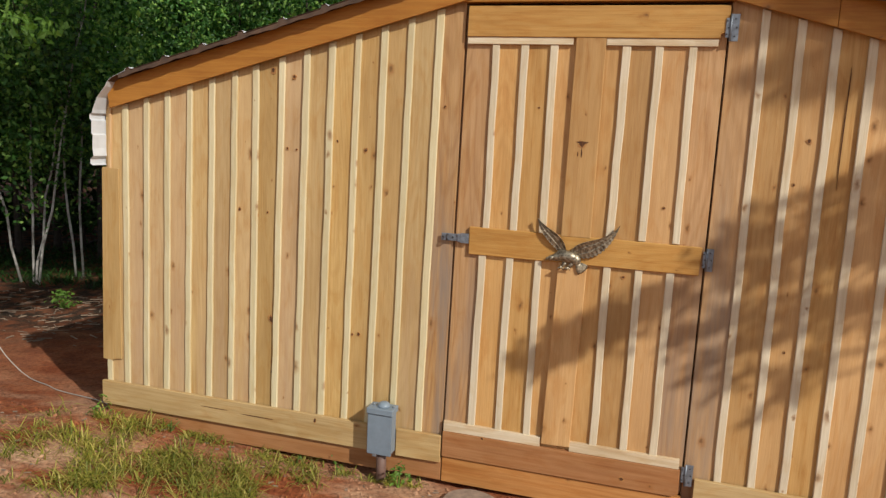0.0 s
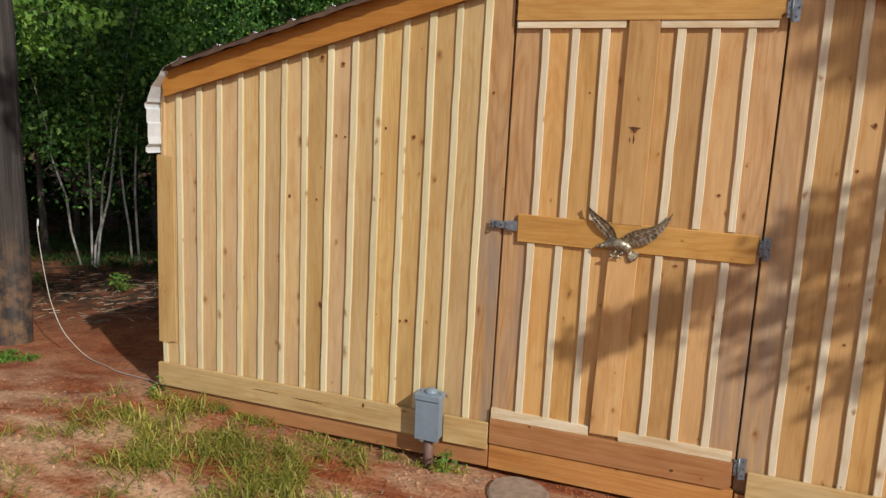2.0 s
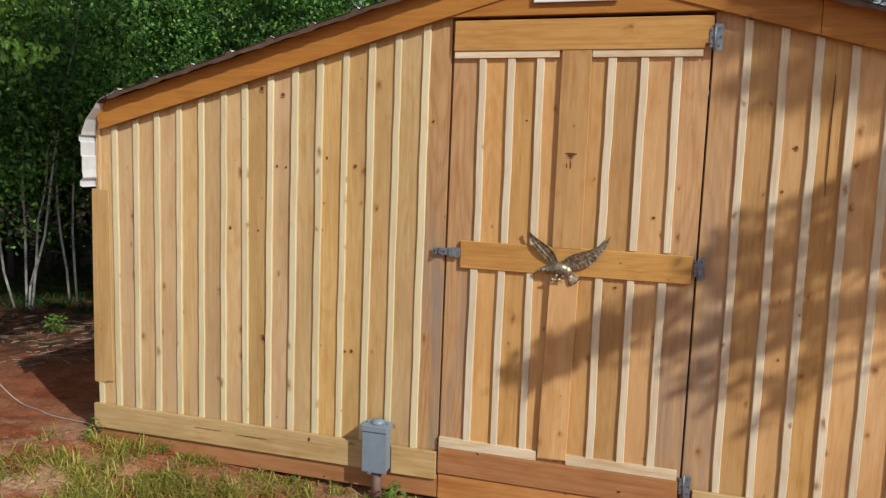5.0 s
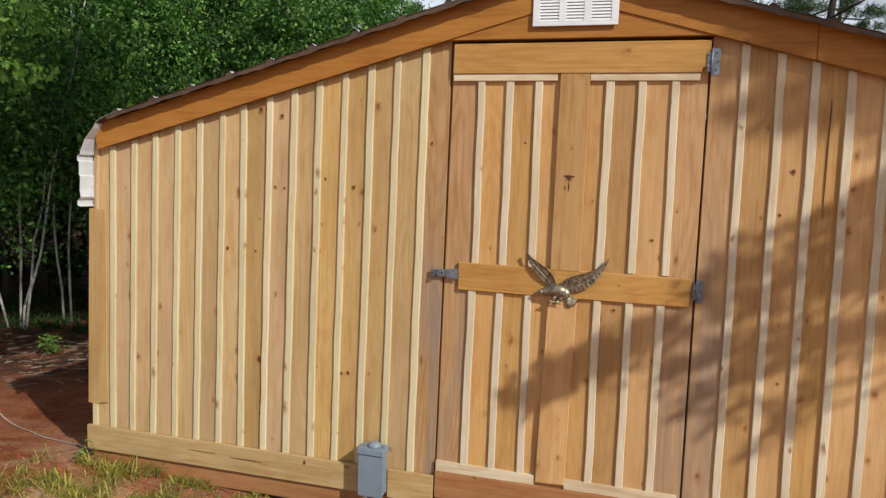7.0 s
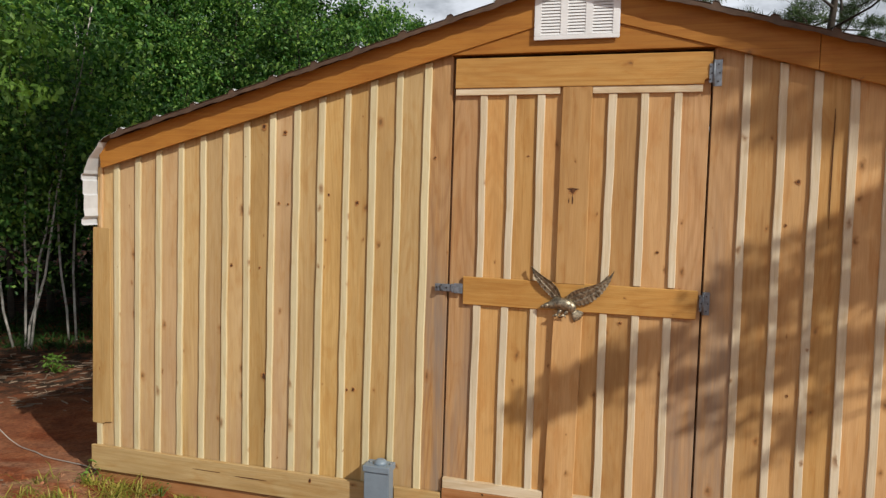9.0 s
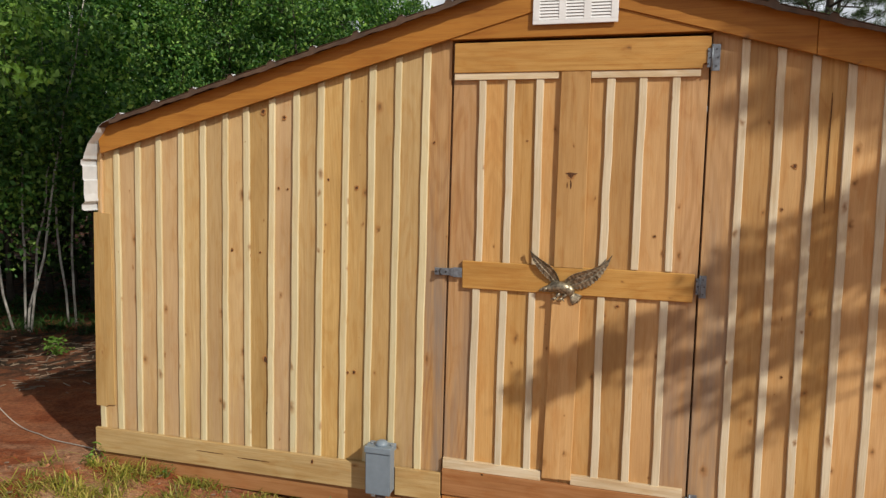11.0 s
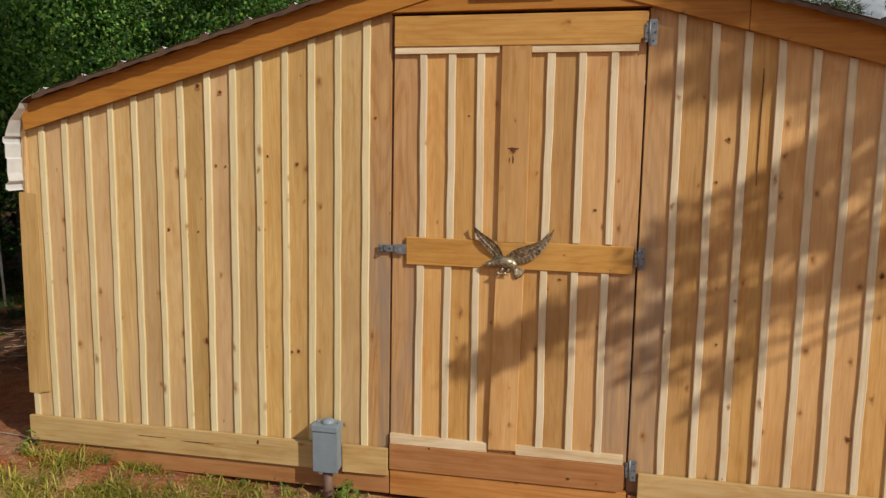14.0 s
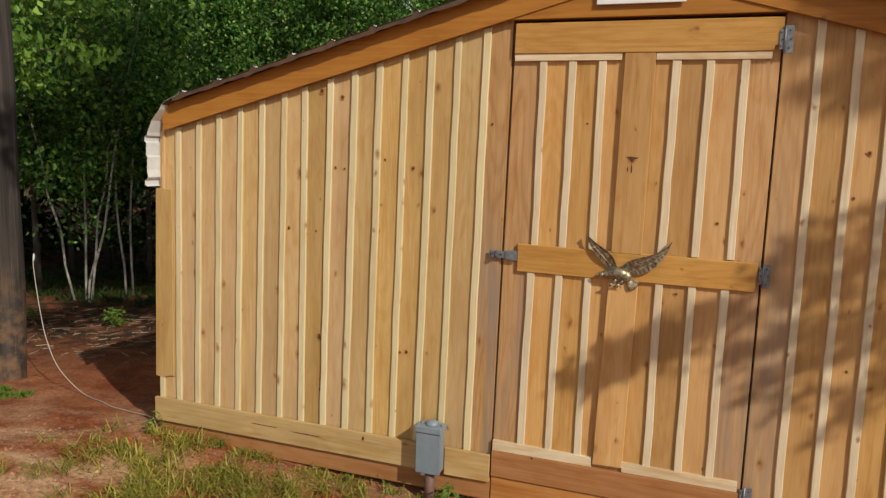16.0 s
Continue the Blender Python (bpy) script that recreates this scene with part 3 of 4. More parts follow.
def roof_sheet(side, y0, y1):
    pts = roof_profile()
    bm = bmesh.new()
    outer, inner = [], []
    for i, (u, z) in enumerate(pts):
        p, q = pts[max(i - 1, 0)], pts[min(i + 1, len(pts) - 1)]
        d = Vector((q[0] - p[0], q[1] - p[1])).normalized()
        nrm = Vector((-d.y, d.x))
        outer.append((u, z))
        inner.append((u - nrm.x * 0.0012, z - nrm.y * 0.0012))
    rows = [[bm.verts.new((CX + side * u, y, z)) for u, z in line] for line in (outer, inner) for y in (y0, y1)]
    of, ob_, inf, inb = rows
    for i in range(len(pts) - 1):
        bm.faces.new((of[i], of[i + 1], ob_[i + 1], ob_[i]))
        f = bm.faces.new((inf[i], inf[i + 1], inb[i + 1], inb[i]))
        f.material_index = 1 if pts[i][0] < 2.52 else 0
        f = bm.faces.new((of[i], of[i + 1], inf[i + 1], inf[i]))
        f.material_index = 1 if pts[i][0] < 2.40 else 0
        bm.faces.new((ob_[i], ob_[i + 1], inb[i + 1], inb[i]))
    bm.faces.new((of[-1], ob_[-1], inb[-1], inf[-1]))
    bmesh.ops.recalc_face_normals(bm, faces=bm.faces)
    return bm


for side in (-1, 1):
    panel = part("roof_panel", roof_sheet(side, -0.100, DEPTH + 0.12), M_WHITE_METAL, shed, "white ribbed steel roof sheet, brown beneath, with a rolled eave")
    panel.data.materials.append(M_BACKER)


def rake_trim(side):
    """Brown bent trim along the slope, its lower edge rippling with the ribs."""
    low, high = [], []
    for i in range(361):
        u = 2.46 * i / 360
        rib = 0.013 if u > 0.1 and (u - 0.100) % 0.228 < 0.036 else -0.001
        z = 2.664 - SLOPE * u
        low.append((CX + side * u, z - 0.021 - 0.0026 * math.sin(2 * math.pi * (u - 0.10) / 0.228) - 0.0015 * math.sin(u * 71)))
        high.append((CX + side * u, z + rib))
    pts = low + high[::-1]
    return slab(pts if side > 0 else pts[::-1], -0.098, -0.092, 0)


for side in (-1, 1):
    part("rake_trim", rake_trim(side), M_BACKER, shed, "weathered brown trim under the roof sheet's edge")
part("ridge_cap", slab([(CX - 0.17, 2.645), (CX, 2.690), (CX + 0.17, 2.645), (CX + 0.17, 2.649), (CX, 2.694), (CX - 0.17, 2.649)], -0.088, DEPTH + 0.12, 0), M_WHITE_METAL, shed)

# ---- gable vent ----
vent = part("gable_vent", block(0.494, 0.862, -0.0450, -0.0425, 2.406, 2.606, 0.001), M_DARK, shed, "white louvred gable vent")
for x0, x1, z0, z1, y0 in ((0.490, 0.866, 2.400, 2.420, -0.053), (0.490, 0.866, 2.596, 2.614, -0.053), (0.490, 0.522, 2.418, 2.598, -0.0525), (0.834, 0.866, 2.418, 2.598, -0.0525),
                           (0.606, 0.640, 2.418, 2.598, -0.052), (0.716, 0.750, 2.418, 2.598, -0.052)):
    part("frame", block(x0, x1, y0, -0.0455, z0, z1, 0.002), M_VENT, vent)
bm = bmesh.new()
cuboid(bm, -0.043, 0.043, -0.0009, 0.0009, -0.0060, 0.0060)
slat_mesh = mesh_from("slat", bm, M_VENT)
for cx in (0.564, 0.678, 0.792):
    for k in range(13):
        s = new("slat", slat_mesh)
        s.parent = vent
        s.matrix_basis = pose(cx, -0.0485, 2.4265 + k * 0.0137, -24)

# ---- door ----
door = part("door", slab([(DOOR_L + 0.003, 0.118), (DOOR_R - 0.004, 0.118), (DOOR_R - 0.004, 2.33), (DOOR_L + 0.012, 2.33)], 0.024, 0.05, 0), M_INNER, shed, "closed plank door with pale battens")
de = [DOOR_L + 0.003, 0.244, 0.383, 0.520, 0.672, 0.842, 0.984, 1.122, DOOR_R - 0.005]
for k, (a, b) in enumerate(zip(de, de[1:])):
    m = M_PINK if k in (0, 7) else M_BOARD_ORANGE
    la, lb = (0.004 if k == 0 else 0.0), 0.0
    part("door_board", slab([(a + 0.0015 - (0.019 if k == 0 else 0.0), 0.20), (b - 0.0015, 0.20), (b - 0.0015, 2.25), (a + 0.0015 + la, 2.25)], rng.uniform(-0.003, 0.0), 0.020, 0.0012), m, door, "pinkish weathered plank" if k in (0, 7) else "")
UPPER = [(0.257, 0.256), (0.393, 0.391), (0.527, 0.529), (0.846, 0.839), (0.984, 0.982), (1.124, 1.129)]
LOWER = [(0.246, 0.236), (0.382, 0.373), (0.519, 0.516), (0.839, 0.842), (0.981, 0.984), (1.119, 1.120)]
for x, x0 in UPPER:
    part("door_batten", strip(x, x0, 1.305, 2.166, 0.0345 + rng.uniform(-0.002, 0.002), -0.0132, -0.002), M_BATTEN_WHITE, door)
for x, x0 in LOWER:
    part("door_batten", strip(x, x0, 0.298, 1.176, 0.0345 + rng.uniform(-0.002, 0.002), -0.0132, -0.002), M_BATTEN_WHITE, door)
part("centre_board", slab([(0.618, 1.300), (0.754, 1.300), (0.756, 2.197), (0.623, 2.197)], -0.021, -0.003, 0.002), M_BOARD_ORANGE, door, "broad centre plank with a dark knot")
part("centre_board", slab([(0.594, 0.272), (0.732, 0.276), (0.748, 1.176), (0.616, 1.176)], -0.026, -0.003, 0.002), M_BOARD_ORANGE, door, "broad centre plank")
part("top_board", slab([(0.120, 2.198), (1.226, 2.196), (1.228, 2.215), (1.258, 2.225), (1.258, 2.333), (0.122, 2.335)], -0.024, 0.02, 0.002), M_RAIL, door, "honey-coloured top board")
part("top_strip", slab([(0.122, 2.166), (0.610, 2.166), (0.612, 2.197), (0.122, 2.197)], -0.018, -0.002, 0.001), M_PALE_STRIP, door)
part("top_strip", slab([(0.758, 2.165), (1.222, 2.164), (1.222, 2.195), (0.758, 2.196)], -0.018, -0.002, 0.001), M_PALE_STRIP, door)
part("middle_rail", slab([(0.178, 1.174), (1.238, 1.172), (1.244, 1.300), (0.176, 1.309)], -0.019, -0.002, 0.003), M_RAIL, door, "honey-coloured middle rail")
part("foot_strip", slab([(0.096, 0.254), (0.588, 0.254), (0.588, 0.300), (0.096, 0.306)], -0.020, -0.002, 0.001), M_PALE_STRIP, door)
part("foot_strip", slab([(0.731, 0.254), (1.240, 0.254), (1.240, 0.300), (0.731, 0.302)], -0.020, -0.002, 0.001), M_PALE_STRIP, door)
part("foot_rail", slab([(0.094, 0.118), (1.222, 0.118), (1.248, 0.135), (1.246, 0.253), (0.094, 0.253)], -0.026, 0.0, 0.002), M_RED, door, "reddish cedar foot rail")


def hinge(x, z, h=0.10, half=0.030, face=-0.012):
    bm = block(x - half * 0.62, x - 0.004, face - 0.003, face, z - h * 0.36, z + h * 0.36, 0.001, 1)
    leaf = part("hinge", bm, M_GALV, door, "galvanised butt hinge")
    part("hinge_leaf", block(x + 0.004, x + half, face - 0.004, face, z - h / 2, z + h / 2, 0.001, 1), M_GALV, leaf)
    bm = bmesh.new()
    tube(bm, [(x, face - 0.004, z - h / 2), (x, face - 0.004, z + h / 2)], 0.0046, 10)
    part("knuckle", bm, M_GALV, leaf)
    for sx in (-0.38, 0.6):
        for k in (-1, 0, 1):
            bm = bmesh.new()
            disc_y(bm, x + sx * half + (0.003 if k == 0 else -0.003), face - 0.004, z + k * h * (0.32 if sx > 0 else 0.24), 0.0036, 0.0015)
            part("screw", bm, M_SCREW, leaf)


hinge(1.264, 2.240, 0.112, 0.032, -0.026)
hinge(1.266, 1.246, 0.102, 0.027, -0.014)
hinge(1.272, 0.232, 0.105, 0.032, -0.018)
# hasp
hasp = part("hasp", block(0.038, 0.176, -0.020, -0.014, 1.232, 1.268, 0.002, 1), M_GALV, door, "galvanised hasp over its staple")
part("hasp_hinge", block(0.118, 0.134, -0.027, -0.014, 1.229, 1.271, 0.004, 2), M_GALV, hasp)
part("hasp_leaf", block(0.134, 0.177, -0.024, -0.020, 1.226, 1.274, 0.001, 1), M_GALV, hasp)
bm = bmesh.new()
tube(bm, [(0.070, -0.018, 1.238)] + [(0.070, -0.030 - 0.010 * math.sin(math.pi * i / 8), 1.250 - 0.012 * math.cos(math.pi * i / 8)) for i in range(9)] + [(0.070, -0.018, 1.262)], 0.0042, 8)
part("staple", bm, M_SCREW, hasp)
for sx in (0.046, 0.096):
    bm = bmesh.new()
    disc_y(bm, sx, -0.020, 1.25, 0.005, 0.002)
    part("screw", bm, M_SCREW, hasp)


# ---- large dark knots and splits in the boards ----
M_KNOT = plain("resinous dark knot", (0.14, 0.050, 0.013), 0.9, 0, 0.6, 160, 0.4, 0.002, second=(0.028, 0.012, 0.005))
M_HALO = plain("orange resin halo", (0.40, 0.19, 0.055), 0.6, 0, 0.3, 60, 0.2, 0.001, second=(0.30, 0.125, 0.032))


def knot(x, z, r, face, parent, tall=1.25, name="knot"):
    kr = random.Random(int(abs(x * 1000 + z * 77)))
    rings = [(M_KNOT, 0.72, 0.0012, name)] + ([(M_HALO, 1.15, 0.0007, "resin_halo")] if name == "knot" else [])
    turn = kr.uniform(-0.6, 0.6)
    for m, grow, lift, nm in rings:
        pts = []
        for k in range(12):
            a = 2 * math.pi * k / 12
            q = r * grow * kr.uniform(0.62, 1.2)
            dx, dz = q * math.cos(a), q * tall * math.sin(a)
            c, d = (math.cos(turn), math.sin(turn)) if tall < 3 and name == "knot" else (1, 0)
            pts.append((x + dx * c - dz * d, z + dx * d + dz * c))
        part(nm, slab(pts[::-1], face - lift, face + 0.004, 0.0003), m, parent)


for kx, kz, kr_ in ((-0.903, 2.026, 0.013), (-0.783, 1.997, 0.011), (-0.382, 1.646, 0.011), (-0.537, 1.685, 0.007), (-0.392, 0.694, 0.010), (-0.428, 0.690, 0.007), (-1.005, 1.215, 0.011), (-0.818, 1.635, 0.006), (-0.766, 1.631, 0.006),
                    (-0.996, 1.273, 0.010), (-1.098, 1.298, 0.009), (1.62, 1.785, 0.010), (1.582, 1.599, 0.006), (0.02, 1.874, 0.008), (2.279, 1.21, 0.012), (2.205, 0.467, 0.015), (1.627, 0.865, 0.005), (-0.93, 1.294, 0.006)):
    knot(kx, kz, kr_, -0.0022, front_wall)
for kx, kz, kr_, kf in ((0.684, 1.727, 0.020, -0.021), (0.915, 1.131, 0.010, -0.003), (1.064, 1.462, 0.009, -0.003), (0.30, 0.248, 0.010, -0.026), (0.988, 0.162, 0.015, -0.026), (0.473, 1.885, 0.006, -0.003)):
    knot(kx, kz, kr_, kf, door, 0.8)
knot(0.684, 1.735, 0.044, -0.0214, door, 0.20, "resin_streak")
knot(0.684, 1.690, 0.005, -0.021, door, 6.0, "resin_streak")
knot(0.668, 1.684, 0.003, -0.021, door, 7.0, "resin_streak")
knot(-0.904, 0.715, 0.013, -0.0022, front_wall, 2.3)
knot(-0.900, 0.420, 0.004, -0.0022, front_wall, 3.0, "split")
knot(-0.618, 0.196, 0.009, -0.031, front_wall, 2.0)
knot(-1.245, 0.168, 0.125, -0.031, front_wall, 0.030, "split")
knot(-0.955, 0.160, 0.140, -0.031, front_wall, 0.028, "split")
knot(-0.055, 2.362, 0.020, -0.027, shed)
knot(1.745, 1.83, 0.0026, -0.0022, front_wall, 135.0, "split")

# ---- eagle ornament ----
def eagle():
    bm = bmesh.new()
    Y = -0.029
    R = lambda a: Matrix.Rotation(radians(a), 4, 'Y')
    # body, breast, head, beak
    ellipsoid(bm, (0.655, Y - 0.004, 1.208), (0.056, 0.024, 0.030), R(10), 18)
    ellipsoid(bm, (0.690, Y - 0.004, 1.198), (0.032, 0.020, 0.026), R(35), 16)
    ellipsoid(bm, (0.615, Y - 0.006, 1.204), (0.036, 0.018, 0.020), R(-14), 16)
    ellipsoid(bm, (0.584, Y - 0.008, 1.197), (0.019, 0.014, 0.014), R(-20), 14)
    tube(bm, [(0.572, Y - 0.008, 1.196), (0.562, Y - 0.009, 1.191), (0.556, Y - 0.009, 1.182)], [0.008, 0.006, 0.001], 8)
    # tail fan
    for k in range(6):
        a = radians(-12 - 13 * k)
        ellipsoid(bm, (0.703 + 0.024 * math.cos(a), Y - 0.001 * k, 1.180 + 0.024 * math.sin(a)), (0.029, 0.004, 0.009), Matrix.Rotation(-a, 4, 'Y'), 8)
    # legs and talons
    for lx in (0.640, 0.672):
        tube(bm, [(lx + 0.012, Y - 0.004, 1.185), (lx, Y - 0.008, 1.166), (lx - 0.006, Y - 0.010, 1.158)], [0.013, 0.008, 0.005], 8)
        for k in (-1, 0, 1):
            tube(bm, [(lx - 0.006, Y - 0.010, 1.160), (lx - 0.012 + 0.011 * k, Y - 0.014, 1.152), (lx - 0.013 + 0.015 * k, Y - 0.011, 1.143)], [0.005, 0.004, 0.001], 6)

    def bez(p, f):
        a, b, c, d = (Vector(q) for q in p)
        return a * (1 - f) ** 3 + b * 3 * f * (1 - f) ** 2 + c * 3 * f * f * (1 - f) + d * f ** 3

    def wing(lead, trail):
        """A cupped blade between two curves, ribbed with overlapping feathers."""
        n, m = 64, 26
        front, back = [], []
        for i in range(n + 1):
            f = i / n
            a, b = bez(lead, f), bez(trail, f)
            for j in range(m + 1):
                g = j / m
                ragged = 1.0 + 0.10 * abs(math.sin(f * 13 * math.pi)) * (g > 0.9)
                p = a.lerp(b, g * ragged)
                rows = (g * 3.0) % 1.0
                ridge = 0.0028 * (1 - rows) + 0.0022 * abs(math.sin((f * 13 - 0.35 * g) * math.pi + (int(g * 3) % 2) * 1.57)) ** 0.6
                cup = 0.010 * math.sin(math.pi * min(1.0, f * 1.05)) + 0.010 * (1 - g) ** 3
                y = Y + 0.004 - cup - ridge
                front.append(bm.verts.new((p.x, y, p.y)))
                back.append(bm.verts.new((p.x, y + 0.004, p.y)))
        w = m + 1
        for i in range(n):
            for j in range(m):
                k = i * w + j
                f1 = bm.faces.new((front[k], front[k + 1], front[k + w + 1], front[k + w]))
                bm.faces.new((back[k], back[k + w], back[k + w + 1], back[k + 1]))
                f1.smooth = True
            bm.faces.new((front[i * w], front[(i + 1) * w], back[(i + 1) * w], back[i * w]))
            bm.faces.new((front[i * w + m], back[i * w + m], back[(i + 1) * w + m], front[(i + 1) * w + m]))
        for j in range(m):
            bm.faces.new((front[j], back[j], back[j + 1], front[j + 1]))
            k = n * w + j
            bm.faces.new((front[k], front[k + 1], back[k + 1], back[k]))

    wing([(0.508, 1.378), (0.566, 1.320), (0.632, 1.322), (0.649, 1.240)], [(0.508, 1.378), (0.519, 1.314), (0.574, 1.270), (0.622, 1.224)])
    wing([(0.884, 1.374), (0.820, 1.276), (0.712, 1.310), (0.672, 1.238)], [(0.884, 1.374), (0.860, 1.284), (0.794, 1.204), (0.700, 1.207)])
    # mounting plate behind the breast, against the rail
    cuboid(bm, 0.648, 0.690, Y + 0.004, -0.0195, 1.196, 1.222)
    return part("eagle_ornament", bm, M_BRONZE)


tagged(eagle(), "tarnished brass spread-winged eagle ornament on the middle rail", "ornament")

# ---- electrical box ----
ebox = empty("electrical_box", "grey steel outdoor electrical box on the foot of the wall", "electrical box")
X0, X1, YF, Z0, Z1 = -0.284, -0.152, -0.112, 0.108, 0.354
part("body", block(X0 + 0.004, X1 - 0.004, YF + 0.016, -0.031, Z0, Z1 - 0.004, 0.004), M_BOX, ebox)
part("cover", block(X0, X1, YF, YF + 0.016, Z0 - 0.004, Z1 - 0.034, 0.004), M_BOX, ebox)
bm = slab([(X0 - 0.004, Z1 - 0.032), (X1 + 0.004, Z1 - 0.032), (X1 + 0.004, Z1), (X0 - 0.004, Z1)], YF - 0.006, -0.028, 0.003)
part("hood", bm, M_BOX, ebox)
bm = bmesh.new()
tube(bm, [(-0.212, -0.068, Z1 + h) for h in (-0.002, 0.008, 0.016, 0.022, 0.025)], [0.034, 0.033, 0.028, 0.019, 0.008], 20)
part("hub_cap", bm, M_BOX, ebox)
for sx in (-0.054, 0.054):
    bm = bmesh.new()
    ellipsoid(bm, (-0.212 + sx, -0.068, Z1 + 0.004), (0.008, 0.008, 0.006), None, 8)
    part("screw", bm, M_HUB, ebox)
part("latch_tab", block(-0.250, -0.230, YF - 0.004, YF + 0.002, Z0 - 0.012, Z0 + 0.004, 0.001), M_HUB, ebox)
bm = bmesh.new()
tube(bm, [(-0.216, -0.068, Z0 + 0.004), (-0.216, -0.068, -0.10)], 0.026, 14)
part("conduit", bm, M_CONDUIT, ebox)

# ---- stepping stone ----
bm = bmesh.new()
ring = []
for k in range(28):
    a = 2 * math.pi * k / 28
    ring.append((0.150 * (1 + 0.03 * math.sin(3 * a + 1)), a))
gz = ground_height(0.30, -0.21)
lv = [[bm.verts.new((0.30 + (r - i) * math.cos(a), -0.21 + (r - i) * math.sin(a), gz + h)) for r, a in ring] for i, h in ((0.0, -0.03), (0.0, 0.006), (0.010, 0.014))]
for a, b in zip(lv, lv[1:]):
    for k in range(28):
        bm.faces.new((a[k], a[(k + 1) % 28], b[(k + 1) % 28], b[k]))
bm.faces.new(lv[-1])
tagged(part("stepping_stone", bm, M_STONE), "round clay-stained stepping stone sunk before the door", "stepping stone")

# ---- utility pole and cable ----
pole = empty("utility_pole", "weathered wooden utility pole with clay-stained foot", "utility pole")
PX, PY = -4.132, 0.725
bm = bmesh.new()
n = 26
pts = [(PX + 0.012 * math.sin(i * 0.9) * min(1, i / 4) - 0.010 * i * 0.32, PY, -0.45 + i * 0.32) for i in range(n)]
tube(bm, pts, [0.160 - 0.0014 * i - (0.030, 0.030, 0.018, 0.006)[min(i, 3)] * (i < 4) for i in range(n)], 28)
for v in bm.verts:
    a = math.atan2(v.co.y - PY, v.co.x - PX)
    k = 0.006 * noise.noise((math.cos(a) * 4, math.sin(a) * 4, v.co.z * 0.7))
    v.co.x += math.cos(a) * k
    v.co.y += math.sin(a) * k
part("shaft", bm, M_POLE, pole)

cable = empty("cable", "thin off-white cable sagging from the pole to the ground", "cable")
CA = [(-3.965, 0.860, 0.80), (-3.945, 0.835, 0.74), (-3.840, 0.765, 0.563), (-3.721, 0.692, 0.386), (-3.603, 0.626, 0.235), (-3.450, 0.575, 0.060), (-3.290, 0.560, -0.060), (-3.150, 0.530, -0.105)]
CA += [(x, y, ground_height(x, y) + 0.006) for x, y in ((-3.00, 0.46), (-2.84, 0.385), (-2.69, 0.315), (-2.54, 0.26), (-2.40, 0.21), (-2.20, 0.14), (-2.03, 0.06))]
cu = []
for i in range(len(CA) - 1):
    p0, p1, p2, p3 = (Vector(CA[max(0, min(len(CA) - 1, i + d))]) for d in (-1, 0, 1, 2))
    for s in range(5):
        f = s / 5
        cu.append(0.5 * ((2 * p1) + (p2 - p0) * f + (2 * p0 - 5 * p1 + 4 * p2 - p3) * f * f + (3 * p1 - p0 - 3 * p2 + p3) * f ** 3))
bm = bmesh.new()
tube(bm, cu, 0.0035, 8)
part("wire", bm, M_CABLE, cable)
bm = bmesh.new()
tube(bm, [(-3.978, 0.872, 0.822), (-3.966, 0.861, 0.803), (-3.955, 0.846, 0.770)], [0.006, 0.008, 0.006], 10)
part("clamp", bm, M_WHITE_METAL, cable, "white end clamp")


# ---- plants ----
def leaves_mesh(name, pos, dirs, ups, length, width, material):
    """Many small folded leaves in one mesh: four corners each."""
    pos, dirs, ups = np.array(pos), np.array(dirs), np.array(ups)
    dirs /= np.linalg.norm(dirs, axis=1)[:, None]
    side = np.cross(dirs, ups)
    side /= np.linalg.norm(side, axis=1)[:, None] + 1e-9
    nrm = np.cross(side, dirs)
    ln, wd = np.array(length)[:, None], np.array(width)[:, None]
    a = pos
    b = pos + dirs * ln * 0.5 + side * wd * 0.5 + nrm * wd * 0.12
    c = pos + dirs * ln
    d = pos + dirs * ln * 0.5 - side * wd * 0.5 + nrm * wd * 0.12
    v = np.stack([a, b, c, d], 1).reshape(-1, 3)
    n = len(pos)
    me = bpy.data.meshes.new(name)
    me.from_pydata(v.tolist(), [], np.arange(4 * n).reshape(n, 4).tolist())
    me.materials.append(material)
    return me


